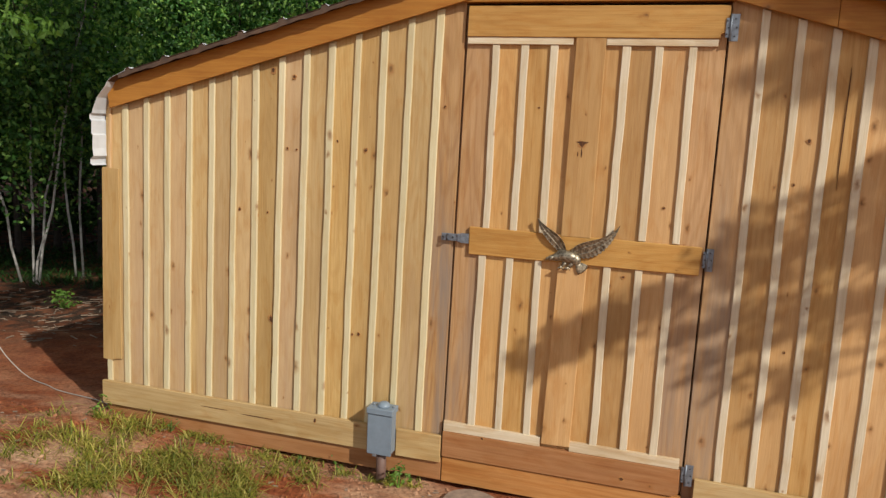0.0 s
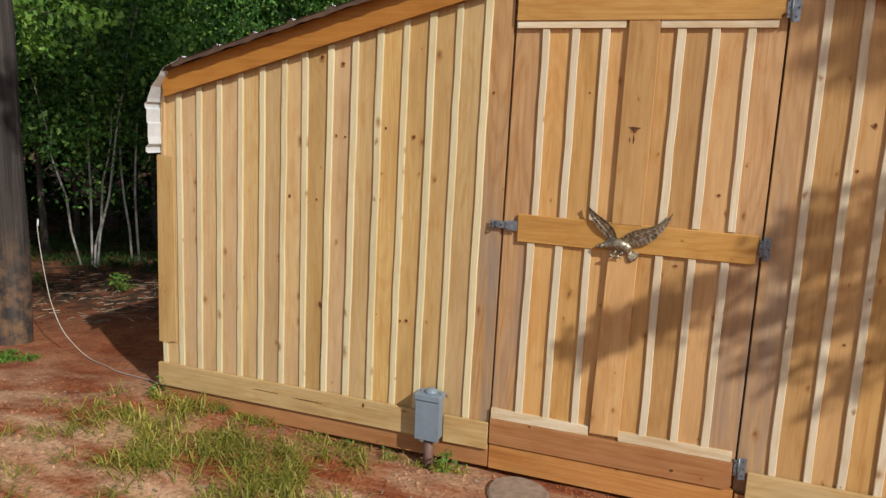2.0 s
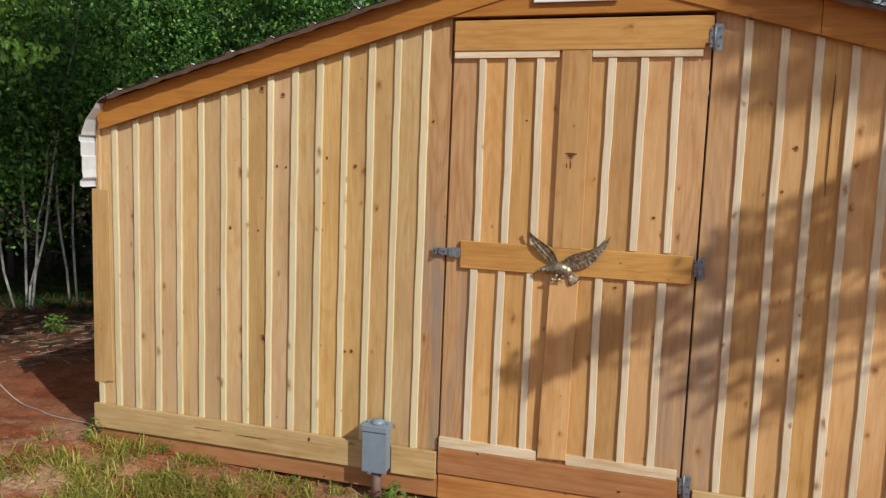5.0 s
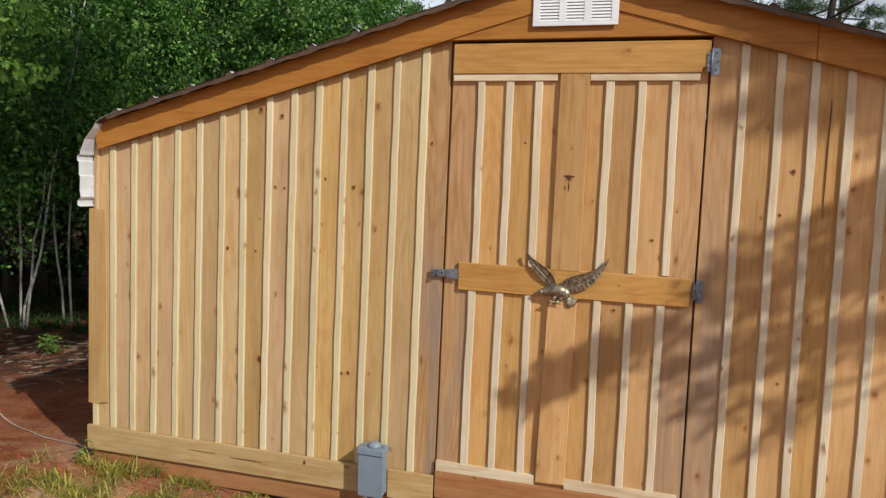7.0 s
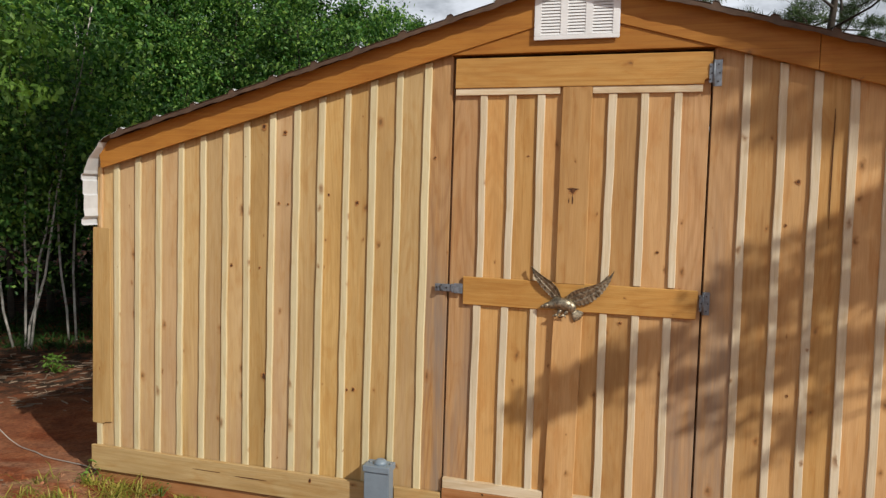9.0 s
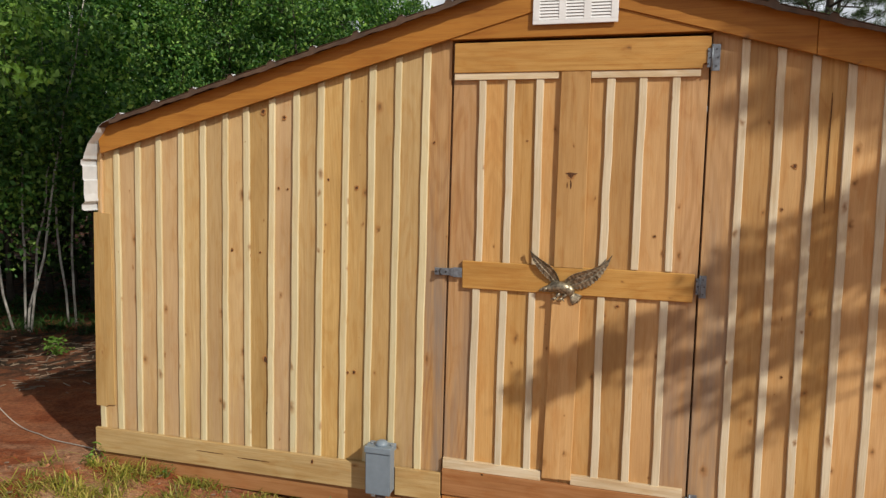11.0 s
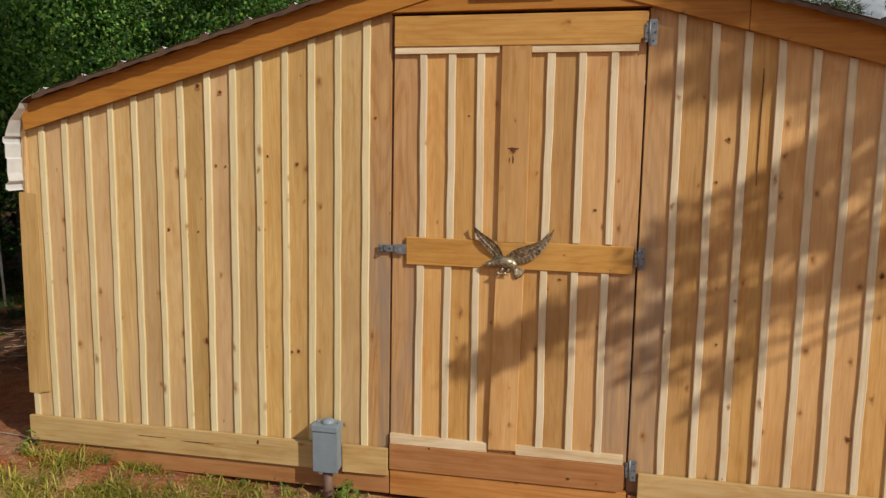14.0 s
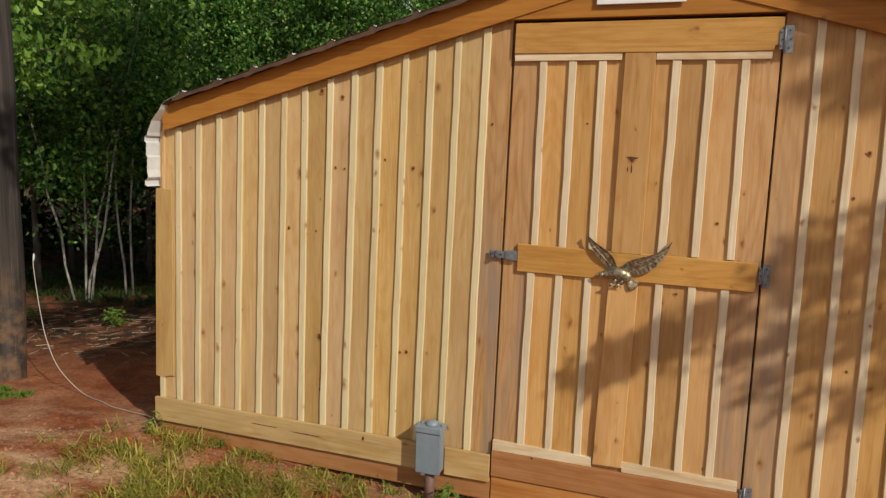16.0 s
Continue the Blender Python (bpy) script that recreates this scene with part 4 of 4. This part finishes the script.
def tree(seed, height, base, radius, n_leaf, leaf=0.095, bark=M_BARK, leaf_mat=M_LEAF, lean=(0, 0), trunk_r=0.06, limbs=16, label="slender broadleaf tree in full leaf", droop=0.25):
    """A tree at the origin: tapered trunk, limbs, and clumps of leaves at twigs."""
    rg = random.Random(seed)
    ns = np.random.RandomState(seed)
    t = empty("tree", label, "tree", "trees of the wood")
    bm = bmesh.new()
    spine = []
    wx, wy = rg.uniform(-0.25, 0.25), rg.uniform(-0.25, 0.25)
    for i in range(11):
        f = i / 10
        spine.append(Vector((lean[0] * f + wx * math.sin(f * 4.0) * f, lean[1] * f + wy * math.sin(f * 3.3 + 0.4) * f, -0.1 + height * 0.97 * f)))
    tube(bm, spine, [trunk_r * (1 - 0.86 * i / 10) * (1.25 if i == 0 else 1) for i in range(11)], 8)
    cents = []
    for k in range(limbs):
        f = base / height + (1 - base / height) * (k + 0.3) / limbs
        j = min(int(f * 10), 9)
        p = spine[j].lerp(spine[j + 1], f * 10 - j)
        a = k * 2.4 + rg.uniform(-0.5, 0.5)
        prof = math.sin(math.pi * min(0.97, 0.18 + 0.8 * (k + 0.3) / limbs)) ** 0.7
        r = radius * prof * rg.uniform(0.65, 1.15)
        tip = p + Vector((math.cos(a) * r, math.sin(a) * r, r * rg.uniform(0.1, 0.55)))
        mid = p.lerp(tip, 0.5) + Vector((0, 0, 0.08 * r))
        tube(bm, [p, mid, tip], [trunk_r * 0.32 * (1.1 - f * 0.7), trunk_r * 0.2 * (1.1 - f * 0.7), 0.004], 5, False)
        for s in range(5):
            q = p.lerp(tip, rg.uniform(0.35, 1.05))
            e = q + Vector((rg.gauss(0, 0.2), rg.gauss(0, 0.2), rg.gauss(0.02, 0.14))) * (0.4 + r * 0.6)
            tube(bm, [q, e], [0.006, 0.002], 3, False)
            cents.append((e, 0.09 + 0.17 * rg.random()))
    for v in bm.verts:
        v.co += 0.012 * Vector(noise.noise_vector(v.co * 1.7))
    part("trunk", bm, bark, t)
    c = np.array([e for e, _ in cents])
    s = np.array([q for _, q in cents])
    pick = ns.randint(0, len(c), n_leaf)
    pos = c[pick] + ns.normal(size=(n_leaf, 3)) * s[pick][:, None] * np.array([1.0, 1.0, 0.62])
    d = ns.normal(size=(n_leaf, 3)) + np.array([0, 0, -droop])
    u = ns.normal(size=(n_leaf, 3)) * 0.75 + np.array([0.25, -0.35, 0.9])
    ln = leaf * ns.uniform(0.6, 1.3, n_leaf)
    me = leaves_mesh("crown", pos, d, u, ln, ln * ns.uniform(0.45, 0.7, n_leaf), leaf_mat)
    cr = new("crown", me)
    cr.parent = t
    return t


def place(ob, x, y, turn=0, size=1.0):
    ob.matrix_basis = pose(x, y, ground_height(x, y), 0, 0, turn) @ Matrix.Diagonal((size, size, size, 1))
    return ob


def placed_copy(ob, x, y, turn, size):
    c = copy_thing(ob, pose(x, y, ground_height(x, y), 0, 0, turn))
    c.scale = (size, size, size)
    return c


# the last kind's crown has the shade-darkened leaf colour
kinds = [tree(101, 6.2, 1.75, 1.5, 17000, 0.08, limbs=22), tree(202, 7.4, 1.9, 1.7, 18000, 0.078, limbs=24), tree(303, 5.0, 1.6, 1.45, 14000, 0.07, limbs=18),
         tree(404, 8.6, 1.7, 1.9, 12000, 0.13, limbs=22), tree(505, 7.0, 0.15, 1.9, 9000, 0.15, leaf_mat=M_LEAF_SHADED, limbs=26)]
wr = random.Random(5)
spots = []
# the wood's edge runs past the shed's back, then rows further in
for row, (dist, gap) in enumerate(((12.4, 1.0), (13.3, 1.15), (14.4, 1.3), (16.5, 1.5), (20.0, 2.0), (25.0, 2.8))):
    ang = 66.0
    while ang > -20:
        a = radians(90 + ang)
        d = dist * wr.uniform(0.93, 1.1)
        spots.append((1.0 + d * math.cos(a), -3.3 + d * math.sin(a), row, ang))
        ang -= math.degrees(gap * wr.uniform(0.75, 1.25) / dist)
first = [True] * 5
for x, y, row, ang in spots:
    if y < DEPTH + 1.6 and x > LEFT - 1.6:
        continue
    if ang < 24 and row == 0:
        continue
    if ang < -1 and wr.random() < 0.55:
        continue
    # rows further in mostly take the crown with shade in its colour
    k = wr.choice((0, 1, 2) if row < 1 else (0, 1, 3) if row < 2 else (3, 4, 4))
    size = wr.uniform(0.8, 1.05) * (0.90 if ang > 20 else 0.77 if ang > 2 else 0.58)
    if first[k]:
        first[k] = False
        place(kinds[k], x, y, wr.uniform(0, 360), size)
    else:
        placed_copy(kinds[k], x, y, wr.uniform(0, 360), size)


def slim_tree(foot, top, seed):
    """A pale thin trunk with a sparse crown."""
    t = empty("tree", "thin pale-barked sapling at the edge of the dark wood", "tree", "pale saplings")
    bm = bmesh.new()
    rg = random.Random(seed)
    pts = [Vector(foot).lerp(Vector(top), i / 9) + Vector((rg.uniform(-0.03, 0.03), rg.uniform(-0.03, 0.03), 0)) * (i > 0) for i in range(10)]
    pts[0].z -= 0.1
    tube(bm, pts, [0.017 - 0.0011 * i for i in range(10)], 8)
    part("trunk", bm, M_BARK_PALE, t)
    ns = np.random.RandomState(seed)
    n = 3000
    c = np.array([pts[5 + (i % 5)] for i in range(24)]) + ns.normal(size=(24, 3)) * (0.5, 0.5, 0.35)
    bm = bmesh.new()
    for i, q in enumerate(c[:10]):
        tube(bm, [pts[5 + (i % 4)], Vector(q)], [0.007, 0.002], 4, False)
    part("branchwork", bm, M_BARK, t)
    pos = c[ns.randint(0, 24, n)] + ns.normal(size=(n, 3)) * 0.24
    ln = ns.uniform(0.05, 0.1, n)
    cr = new("crown", leaves_mesh("crown", pos, ns.normal(size=(n, 3)), ns.normal(size=(n, 3)) * 0.7 + (0.2, -0.3, 0.9), ln, ln * 0.6, M_LEAF))
    cr.parent = t
    return t


for i, (x, y, dx, dy, h) in enumerate(((-7.14, 4.23, -0.62, -0.5, 4.2), (-7.03, 4.29, 0.05, 0.05, 4.6), (-6.81, 4.15, 0.62, 0.5, 4.4), (-6.90, 4.20, 0.30, 0.25, 2.6), (-6.84, 4.82, -0.16, -0.1, 4.0), (-6.76, 4.87, 0.05, 0.05, 4.3))):
    x, y = x + 0.28, y - 0.27
    z = ground_height(x, y)
    slim_tree((x, y, z), (x + dx, y + dy, z + h), 40 + i)

# a young tree beside the pole, its long light leaves overhanging
yt = tree(77, 4.5, 2.9, 1.0, 3600, 0.088, M_BARK, M_LEAF_YOUNG, trunk_r=0.03, limbs=9, label="young tree with long light yellow-green leaves", droop=1.2)
place(yt, -5.5, 1.75, 30, 1.0)


def pine(seed, height, base, radius):
    t = empty("pine_tree", "open-crowned pine with sparse needled boughs", "tree", "pines behind the shed")
    rg = random.Random(seed)
    ns = np.random.RandomState(seed)
    bm = bmesh.new()
    spine = [Vector((0.1 * math.sin(i * 0.8), 0.1 * math.cos(i * 1.1), -0.1 + height * i / 10)) for i in range(11)]
    tube(bm, spine, [0.16 * (1 - 0.085 * i) for i in range(11)], 10)
    tips = []
    for k in range(26):
        f = base / height + (1 - base / height) * (k + 0.5) / 26
        j = min(int(f * 10), 9)
        p = spine[j].lerp(spine[j + 1], f * 10 - j)
        a = k * 2.4 + rg.uniform(-0.4, 0.4)
        r = radius * (1.08 - 0.75 * (k + 0.5) / 26) * rg.uniform(0.7, 1.15)
        tip = p + Vector((math.cos(a) * r, math.sin(a) * r, r * rg.uniform(0.05, 0.4)))
        tube(bm, [p, p.lerp(tip, 0.55) - Vector((0, 0, 0.05 * r)), tip], [0.035, 0.022, 0.008], 5, False)
        for s in range(13):
            q = p.lerp(tip, rg.uniform(0.4, 1.0))
            e = q + Vector((rg.gauss(0, 0.2), rg.gauss(0, 0.2), rg.uniform(0.0, 0.2))) * (0.6 + 0.3 * r)
            tube(bm, [q, e], [0.009, 0.004], 4, False)
            tips.append(e)
    part("trunk", bm, M_BARK, t)
    n_each = 70
    c = np.repeat(np.array(tips), n_each, 0)
    d = ns.normal(size=c.shape) + (0, 0, 0.35)
    ln = ns.uniform(0.13, 0.21, len(c))
    cr = new("crown", leaves_mesh("crown", c + ns.normal(size=c.shape) * 0.045, d, ns.normal(size=c.shape), ln, np.full(len(c), 0.015), M_NEEDLE))
    cr.parent = t
    return t


p1 = pine(9, 9.0, 3.4, 2.6)
place(p1, 4.6, 13.5, 20)
placed_copy(p1, 8.2, 16.5, 150, 0.95)
placed_copy(p1, 1.4, 17.5, 250, 0.95)
placed_copy(p1, 6.2, 21.0, 80, 1.0)

# ---- unseen tall tree beside the clearing: a low bough shades the wall, its added crown the foot of the wood ----
shade = empty("tree", "unseen tall broadleaf tree beside the clearing, low bough and crown set for shade", "tree")
bm = bmesh.new()
tube(bm, [(7.9, -2.8, -0.1), (7.8, -2.8, 3.0), (7.6, -2.7, 6.0), (7.3, -2.6, 9.0), (6.9, -2.4, 12.0)], [0.26, 0.21, 0.18, 0.12, 0.04], 12)
sr = random.Random(3)
sn = np.random.RandomState(3)


def between(x, line):
    for (x0, z0), (x1, z1) in zip(line, line[1:]):
        if x <= x1:
            return z0 + (z1 - z0) * (x - x0) / (x1 - x0)
    return line[-1][1]


HIGH = [(0.39, 0.66), (0.70, 0.86), (0.83, 0.99), (0.99, 1.09), (1.11, 1.18), (1.25, 1.30), (1.42, 1.44), (1.59, 1.58), (1.79, 1.70), (1.94, 1.80), (2.08, 1.88), (2.27, 1.98), (3.3, 2.4)]
LOW = [(0.39, 0.62), (0.77, 0.69), (0.95, 0.79), (1.14, 0.81), (1.34, 0.80), (1.41, 0.44), (1.49, 0.42), (1.61, 0.56), (1.72, 0.58), (1.79, 0.84), (1.94, 0.98), (2.18, 1.08), (2.4, 1.25), (3.3, 1.8)]
GAPS = ((1.89, 0.90), (2.05, 1.44), (2.17, 1.38), (2.29, 1.50), (1.23, 1.06), (1.13, 0.98), (1.44, 0.95), (1.72, 1.17), (0.92, 0.86), (1.55, 0.80), (2.40, 1.62), (1.98, 1.22))
sprays = []
while len(sprays) < 268:
    # leafy sprays across the sun, slanting as the bough does, with gaps; some are set to shade the eaves
    far = sr.random() < 0.36
    if far:
        wxp = sr.uniform(1.36, 3.3)
        wzp = 2.36 - 0.25 * (wxp - 1.45) + sr.uniform(-0.34, 0.24)
    else:
        wxp = 0.44 + 2.86 * sr.random() ** 0.95
        lo, hi = between(wxp, LOW) + 0.035, between(wxp, HIGH) - 0.035
        wzp = lo + (hi - lo) * sr.random()
    if any(abs(wxp - gx_) < 0.11 and abs(wzp - gz_ - 0.5 * (wxp - gx_)) < 0.045 for gx_, gz_ in GAPS):
        continue
    sprays.append((wxp, wzp, sr.uniform(5.5, 6.5) if far else sr.uniform(3.1, 4.0), sr.uniform(0.05, 0.14)))
pos = []
for wxp, wzp, s, half in sprays:
    a, b = (Vector((wxp + e * half, 0, wzp + 0.52 * e * half)) + SUN * s for e in (-1, 1))
    tube(bm, [b + (b - a) * 0.6, a], [0.006, 0.002], 4, False)
    for q in range(14):
        pos.append(a.lerp(b, sr.random()) + Vector((sr.gauss(0, 0.03), sr.gauss(0, 0.03), sr.gauss(0, 0.03))))
    if sr.random() < 0.16:
        tube(bm, [Vector((7.75, -2.8, 4.4)), Vector((6.6, -2.7, 4.6)), b], [0.035, 0.02, 0.005], 5, False)
n = len(pos)
ln = sn.uniform(0.055, 0.09, n)
# added clumps, laid back along the sun from the trunks and ground they shade
big = []
for k in range(560):
    fx = sr.uniform(-8.3, -3.6)
    foot = Vector((fx, 3.6 + 0.55 * (fx + 9.5) + sr.uniform(-0.3, 0.8), sr.uniform(-0.5, 2.2)))
    c = foot + Vector((1.4, -1.0, 1.2)) * (foot.y + sr.uniform(1.6, 3.2))
    if c.x < 2.4:
        continue
    if sr.random() < 0.15:
        tube(bm, [Vector((7.3, -2.6, 8.5)), Vector((7.3, -2.6, 8.7)).lerp(c, 0.5) + Vector((0, 0, 0.3)), c], [0.06, 0.03, 0.006], 5, False)
    for q in range(34):
        big.append(c + Vector((sr.gauss(0, 0.24), sr.gauss(0, 0.24), sr.gauss(0, 0.12))))
for k in range(70):
    foot = Vector((sr.uniform(-6.6, -4.3), sr.uniform(2.5, 4.2), -0.35))
    if abs(foot.x + 5.12) < 0.55 and abs(foot.y - 2.85) < 0.6:
        continue
    c = foot + Vector((1.4, -1.0, 1.2)) * (foot.y + sr.uniform(1.8, 2.8))
    for q in range(24):
        big.append(c + Vector((sr.gauss(0, 0.16), sr.gauss(0, 0.16), sr.gauss(0, 0.06))))
part("trunk", bm, M_BARK, shade)
nb = len(big)
lb = sn.uniform(0.12, 0.20, nb)
ln = np.concatenate([ln, lb])
pos = np.array(pos + big)
n += nb
cr = new("crown", leaves_mesh("crown", pos, sn.normal(size=(n, 3)), sn.normal(size=(n, 3)), ln, ln * 0.6, M_LEAF))
cr.parent = shade


# ---- grass, weeds, litter ----
def blades(name, spots_, per, length, spread, material, label, width=0.005):
    rs = np.random.RandomState(len(spots_) + per)
    v, f = [], []
    for (x, y, sc) in spots_:
        for _ in range(per):
            bx, by = x + rs.normal() * spread * sc, y + rs.normal() * spread * sc
            a, tilt = rs.uniform(0, 6.28), rs.uniform(0.7, 1.6)
            L = length * sc * rs.uniform(0.5, 1.25)
            dx, dy = math.cos(a), math.sin(a)
            z = ground_height(bx, by) - 0.004
            w = width * rs.uniform(0.7, 1.3)
            sx, sy = -dy * w, dx * w
            i = len(v)
            m = (bx + dx * L * 0.45 * math.sin(tilt), by + dy * L * 0.45 * math.sin(tilt), z + L * 0.46 * math.cos(tilt * 0.6))
            e = (bx + dx * L * math.sin(tilt), by + dy * L * math.sin(tilt), z + L * math.cos(tilt) * 0.62)
            v += [(bx - sx, by - sy, z), (bx + sx, by + sy, z), (m[0] + sx * 0.8, m[1] + sy * 0.8, m[2]), (m[0] - sx * 0.8, m[1] - sy * 0.8, m[2]), e]
            f += [(i, i + 1, i + 2, i + 3), (i + 3, i + 2, i + 4)]
    me = bpy.data.meshes.new(name)
    me.from_pydata(v, [], f)
    me.materials.append(material)
    return tagged(new(name, me), label, "grass", kind="stuff")


gr = random.Random(21)
tufts = []
for _ in range(1700):
    x, y = gr.uniform(-2.7, -0.25), gr.uniform(-1.9, -0.08)
    core = math.exp(-((x + 1.06) / 0.52) ** 2 - ((y + 0.55) / 0.55) ** 2) + 0.16 * math.exp(-((x + 1.95) / 0.35) ** 2 - ((y + 0.2) / 0.22) ** 2) + 0.06
    if gr.random() < core * (0.42 + 1.1 * noise.noise((x * 3.1 + 5, y * 3.1, 2.2))):
        tufts.append((x, y, gr.uniform(0.45, 1.05)))
for _ in range(34):
    tufts.append((gr.uniform(-1.98, 0.0), gr.uniform(-0.10, -0.035), gr.uniform(0.25, 0.6)))
blades("grass", tufts, 24, 0.19, 0.046, M_GRASS, "patchy yellow-green grass on the clay before the shed", 0.0028)
pole_tufts = [(PX + 0.25 + gr.gauss(0, 0.15), PY - 0.36 + gr.gauss(0, 0.07), gr.uniform(0.35, 0.75)) for _ in range(22)]
blades("grass", pole_tufts, 18, 0.15, 0.045, M_WEED, "green grass tufts at the foot of the pole", 0.005)
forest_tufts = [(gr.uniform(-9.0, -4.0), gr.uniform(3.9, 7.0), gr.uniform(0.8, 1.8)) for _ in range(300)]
blades("undergrowth", forest_tufts, 16, 0.17, 0.09, M_LEAF_SHADED, "green undergrowth at the foot of the wood", 0.008)


def weed(x, y, size, n, seed, label="small broad-leaved green weed on the clay"):
    ns = np.random.RandomState(seed)
    w = empty("weed", label, "plant", "weeds")
    z = ground_height(x, y)
    bm = bmesh.new()
    stems = [Vector((x + ns.normal() * size * 0.4, y + ns.normal() * size * 0.4, z + size * ns.uniform(0.4, 1.1))) for _ in range(max(3, n // 9))]
    for e in stems:
        tube(bm, [(x, y, z - 0.01), ((x + e.x) / 2, (y + e.y) / 2, z + (e.z - z) * 0.6), e], [0.004, 0.003, 0.0015], 5, False)
    part("stem", bm, M_WEED, w)
    c = np.array(stems)[ns.randint(0, len(stems), n)]
    pos = c + ns.normal(size=(n, 3)) * size * 0.16
    d = ns.normal(size=(n, 3)) * (1, 1, 0.5)
    ln = size * ns.uniform(0.18, 0.42, n)
    lf = new("leaves", leaves_mesh("leaves", pos, d, ns.normal(size=(n, 3)) * 0.4 + (0, -0.2, 1), ln, ln * 0.62, M_WEED))
    lf.parent = w
    return w


weed(-5.12, 2.85, 0.16, 120, 1, "leafy green weed standing in the leaf litter")
weed(-6.2, 2.75, 0.16, 40, 2)
weed(-2.00, -0.09, 0.11, 22, 3)
weed(-0.10, -0.12, 0.09, 40, 4)
weed(-0.14, -0.07, 0.07, 24, 5)
weed(-1.50, -0.07, 0.06, 14, 6)
weed(-0.72, -0.06, 0.05, 14, 7)
weed(-0.45, -0.08, 0.06, 14, 8)
weed(-4.25, 0.45, 0.10, 40, 9)


def litter(name, count, x0, x1, y0, y1, lmin, lmax, rad, material, label, seed):
    rs = random.Random(seed)
    bm = bmesh.new()
    vs, fs = [], []
    for _ in range(count):
        x, y = rs.uniform(x0, x1), rs.uniform(y0, y1)
        a, L, r = rs.gauss(0.2, 1.1), rs.uniform(lmin, lmax), rad * rs.uniform(0.5, 1.4)
        dx, dy = math.cos(a) * L / 2, math.sin(a) * L / 2
        i = len(vs)
        for sx in (-1, 1):
            px, py = x + sx * dx, y + sx * dy
            z = ground_height(px, py) + r * 0.5 + rs.uniform(0, 0.006)
            nxp, nyp = -math.sin(a) * r, math.cos(a) * r
            vs += [(px - nxp, py - nyp, z - r * 0.3), (px + nxp, py + nyp, z - r * 0.3), (px, py, z + r)]
        fs += [(i, i + 1, i + 4, i + 3), (i + 1, i + 2, i + 5, i + 4), (i + 2, i, i + 3, i + 5), (i, i + 2, i + 1), (i + 3, i + 4, i + 5)]
    bm.free()
    me = bpy.data.meshes.new(name)
    me.from_pydata(vs, [], fs)
    me.materials.append(material)
    return tagged(new(name, me), label, "litter", kind="stuff")


litter("twigs", 340, -6.6, -3.0, 1.5, 3.6, 0.03, 0.15, 0.0052, M_STICK, "dry twigs and bark scattered on the clay", 1)
litter("wood_chips", 200, -2.6, 0.4, -1.6, -0.05, 0.01, 0.035, 0.004, M_STICK, "small pale chips on the clay", 2)


def clods(count, x0, x1, y0, y1, seed):
    rs = random.Random(seed)
    vs, fs = [], []
    for _ in range(count):
        x, y = rs.uniform(x0, x1), rs.uniform(y0, y1)
        q = 0.004 + 0.011 * rs.random() ** 3
        z = ground_height(x, y) + q * 0.2
        i = len(vs)
        for dx, dy, dz in ((1, 0, 0), (-1, 0, 0), (0, 1, 0), (0, -1, 0), (0, 0, 0.8), (0, 0, -0.8)):
            k = q * rs.uniform(0.7, 1.3)
            vs.append((x + dx * k + rs.uniform(-0.3, 0.3) * q, y + dy * k + rs.uniform(-0.3, 0.3) * q, z + dz * k))
        for a, b in ((0, 2), (2, 1), (1, 3), (3, 0)):
            fs += [(i + a, i + b, i + 4), (i + b, i + a, i + 5)]
    me = bpy.data.meshes.new("clay_crumbs")
    me.from_pydata(vs, [], fs)
    me.materials.append(M_GROUND)
    return tagged(new("clay_crumbs", me), "loose crumbs of red clay on the ground", "soil", kind="stuff")


clods(5200, -3.6, 1.0, -1.9, 0.0, 8)
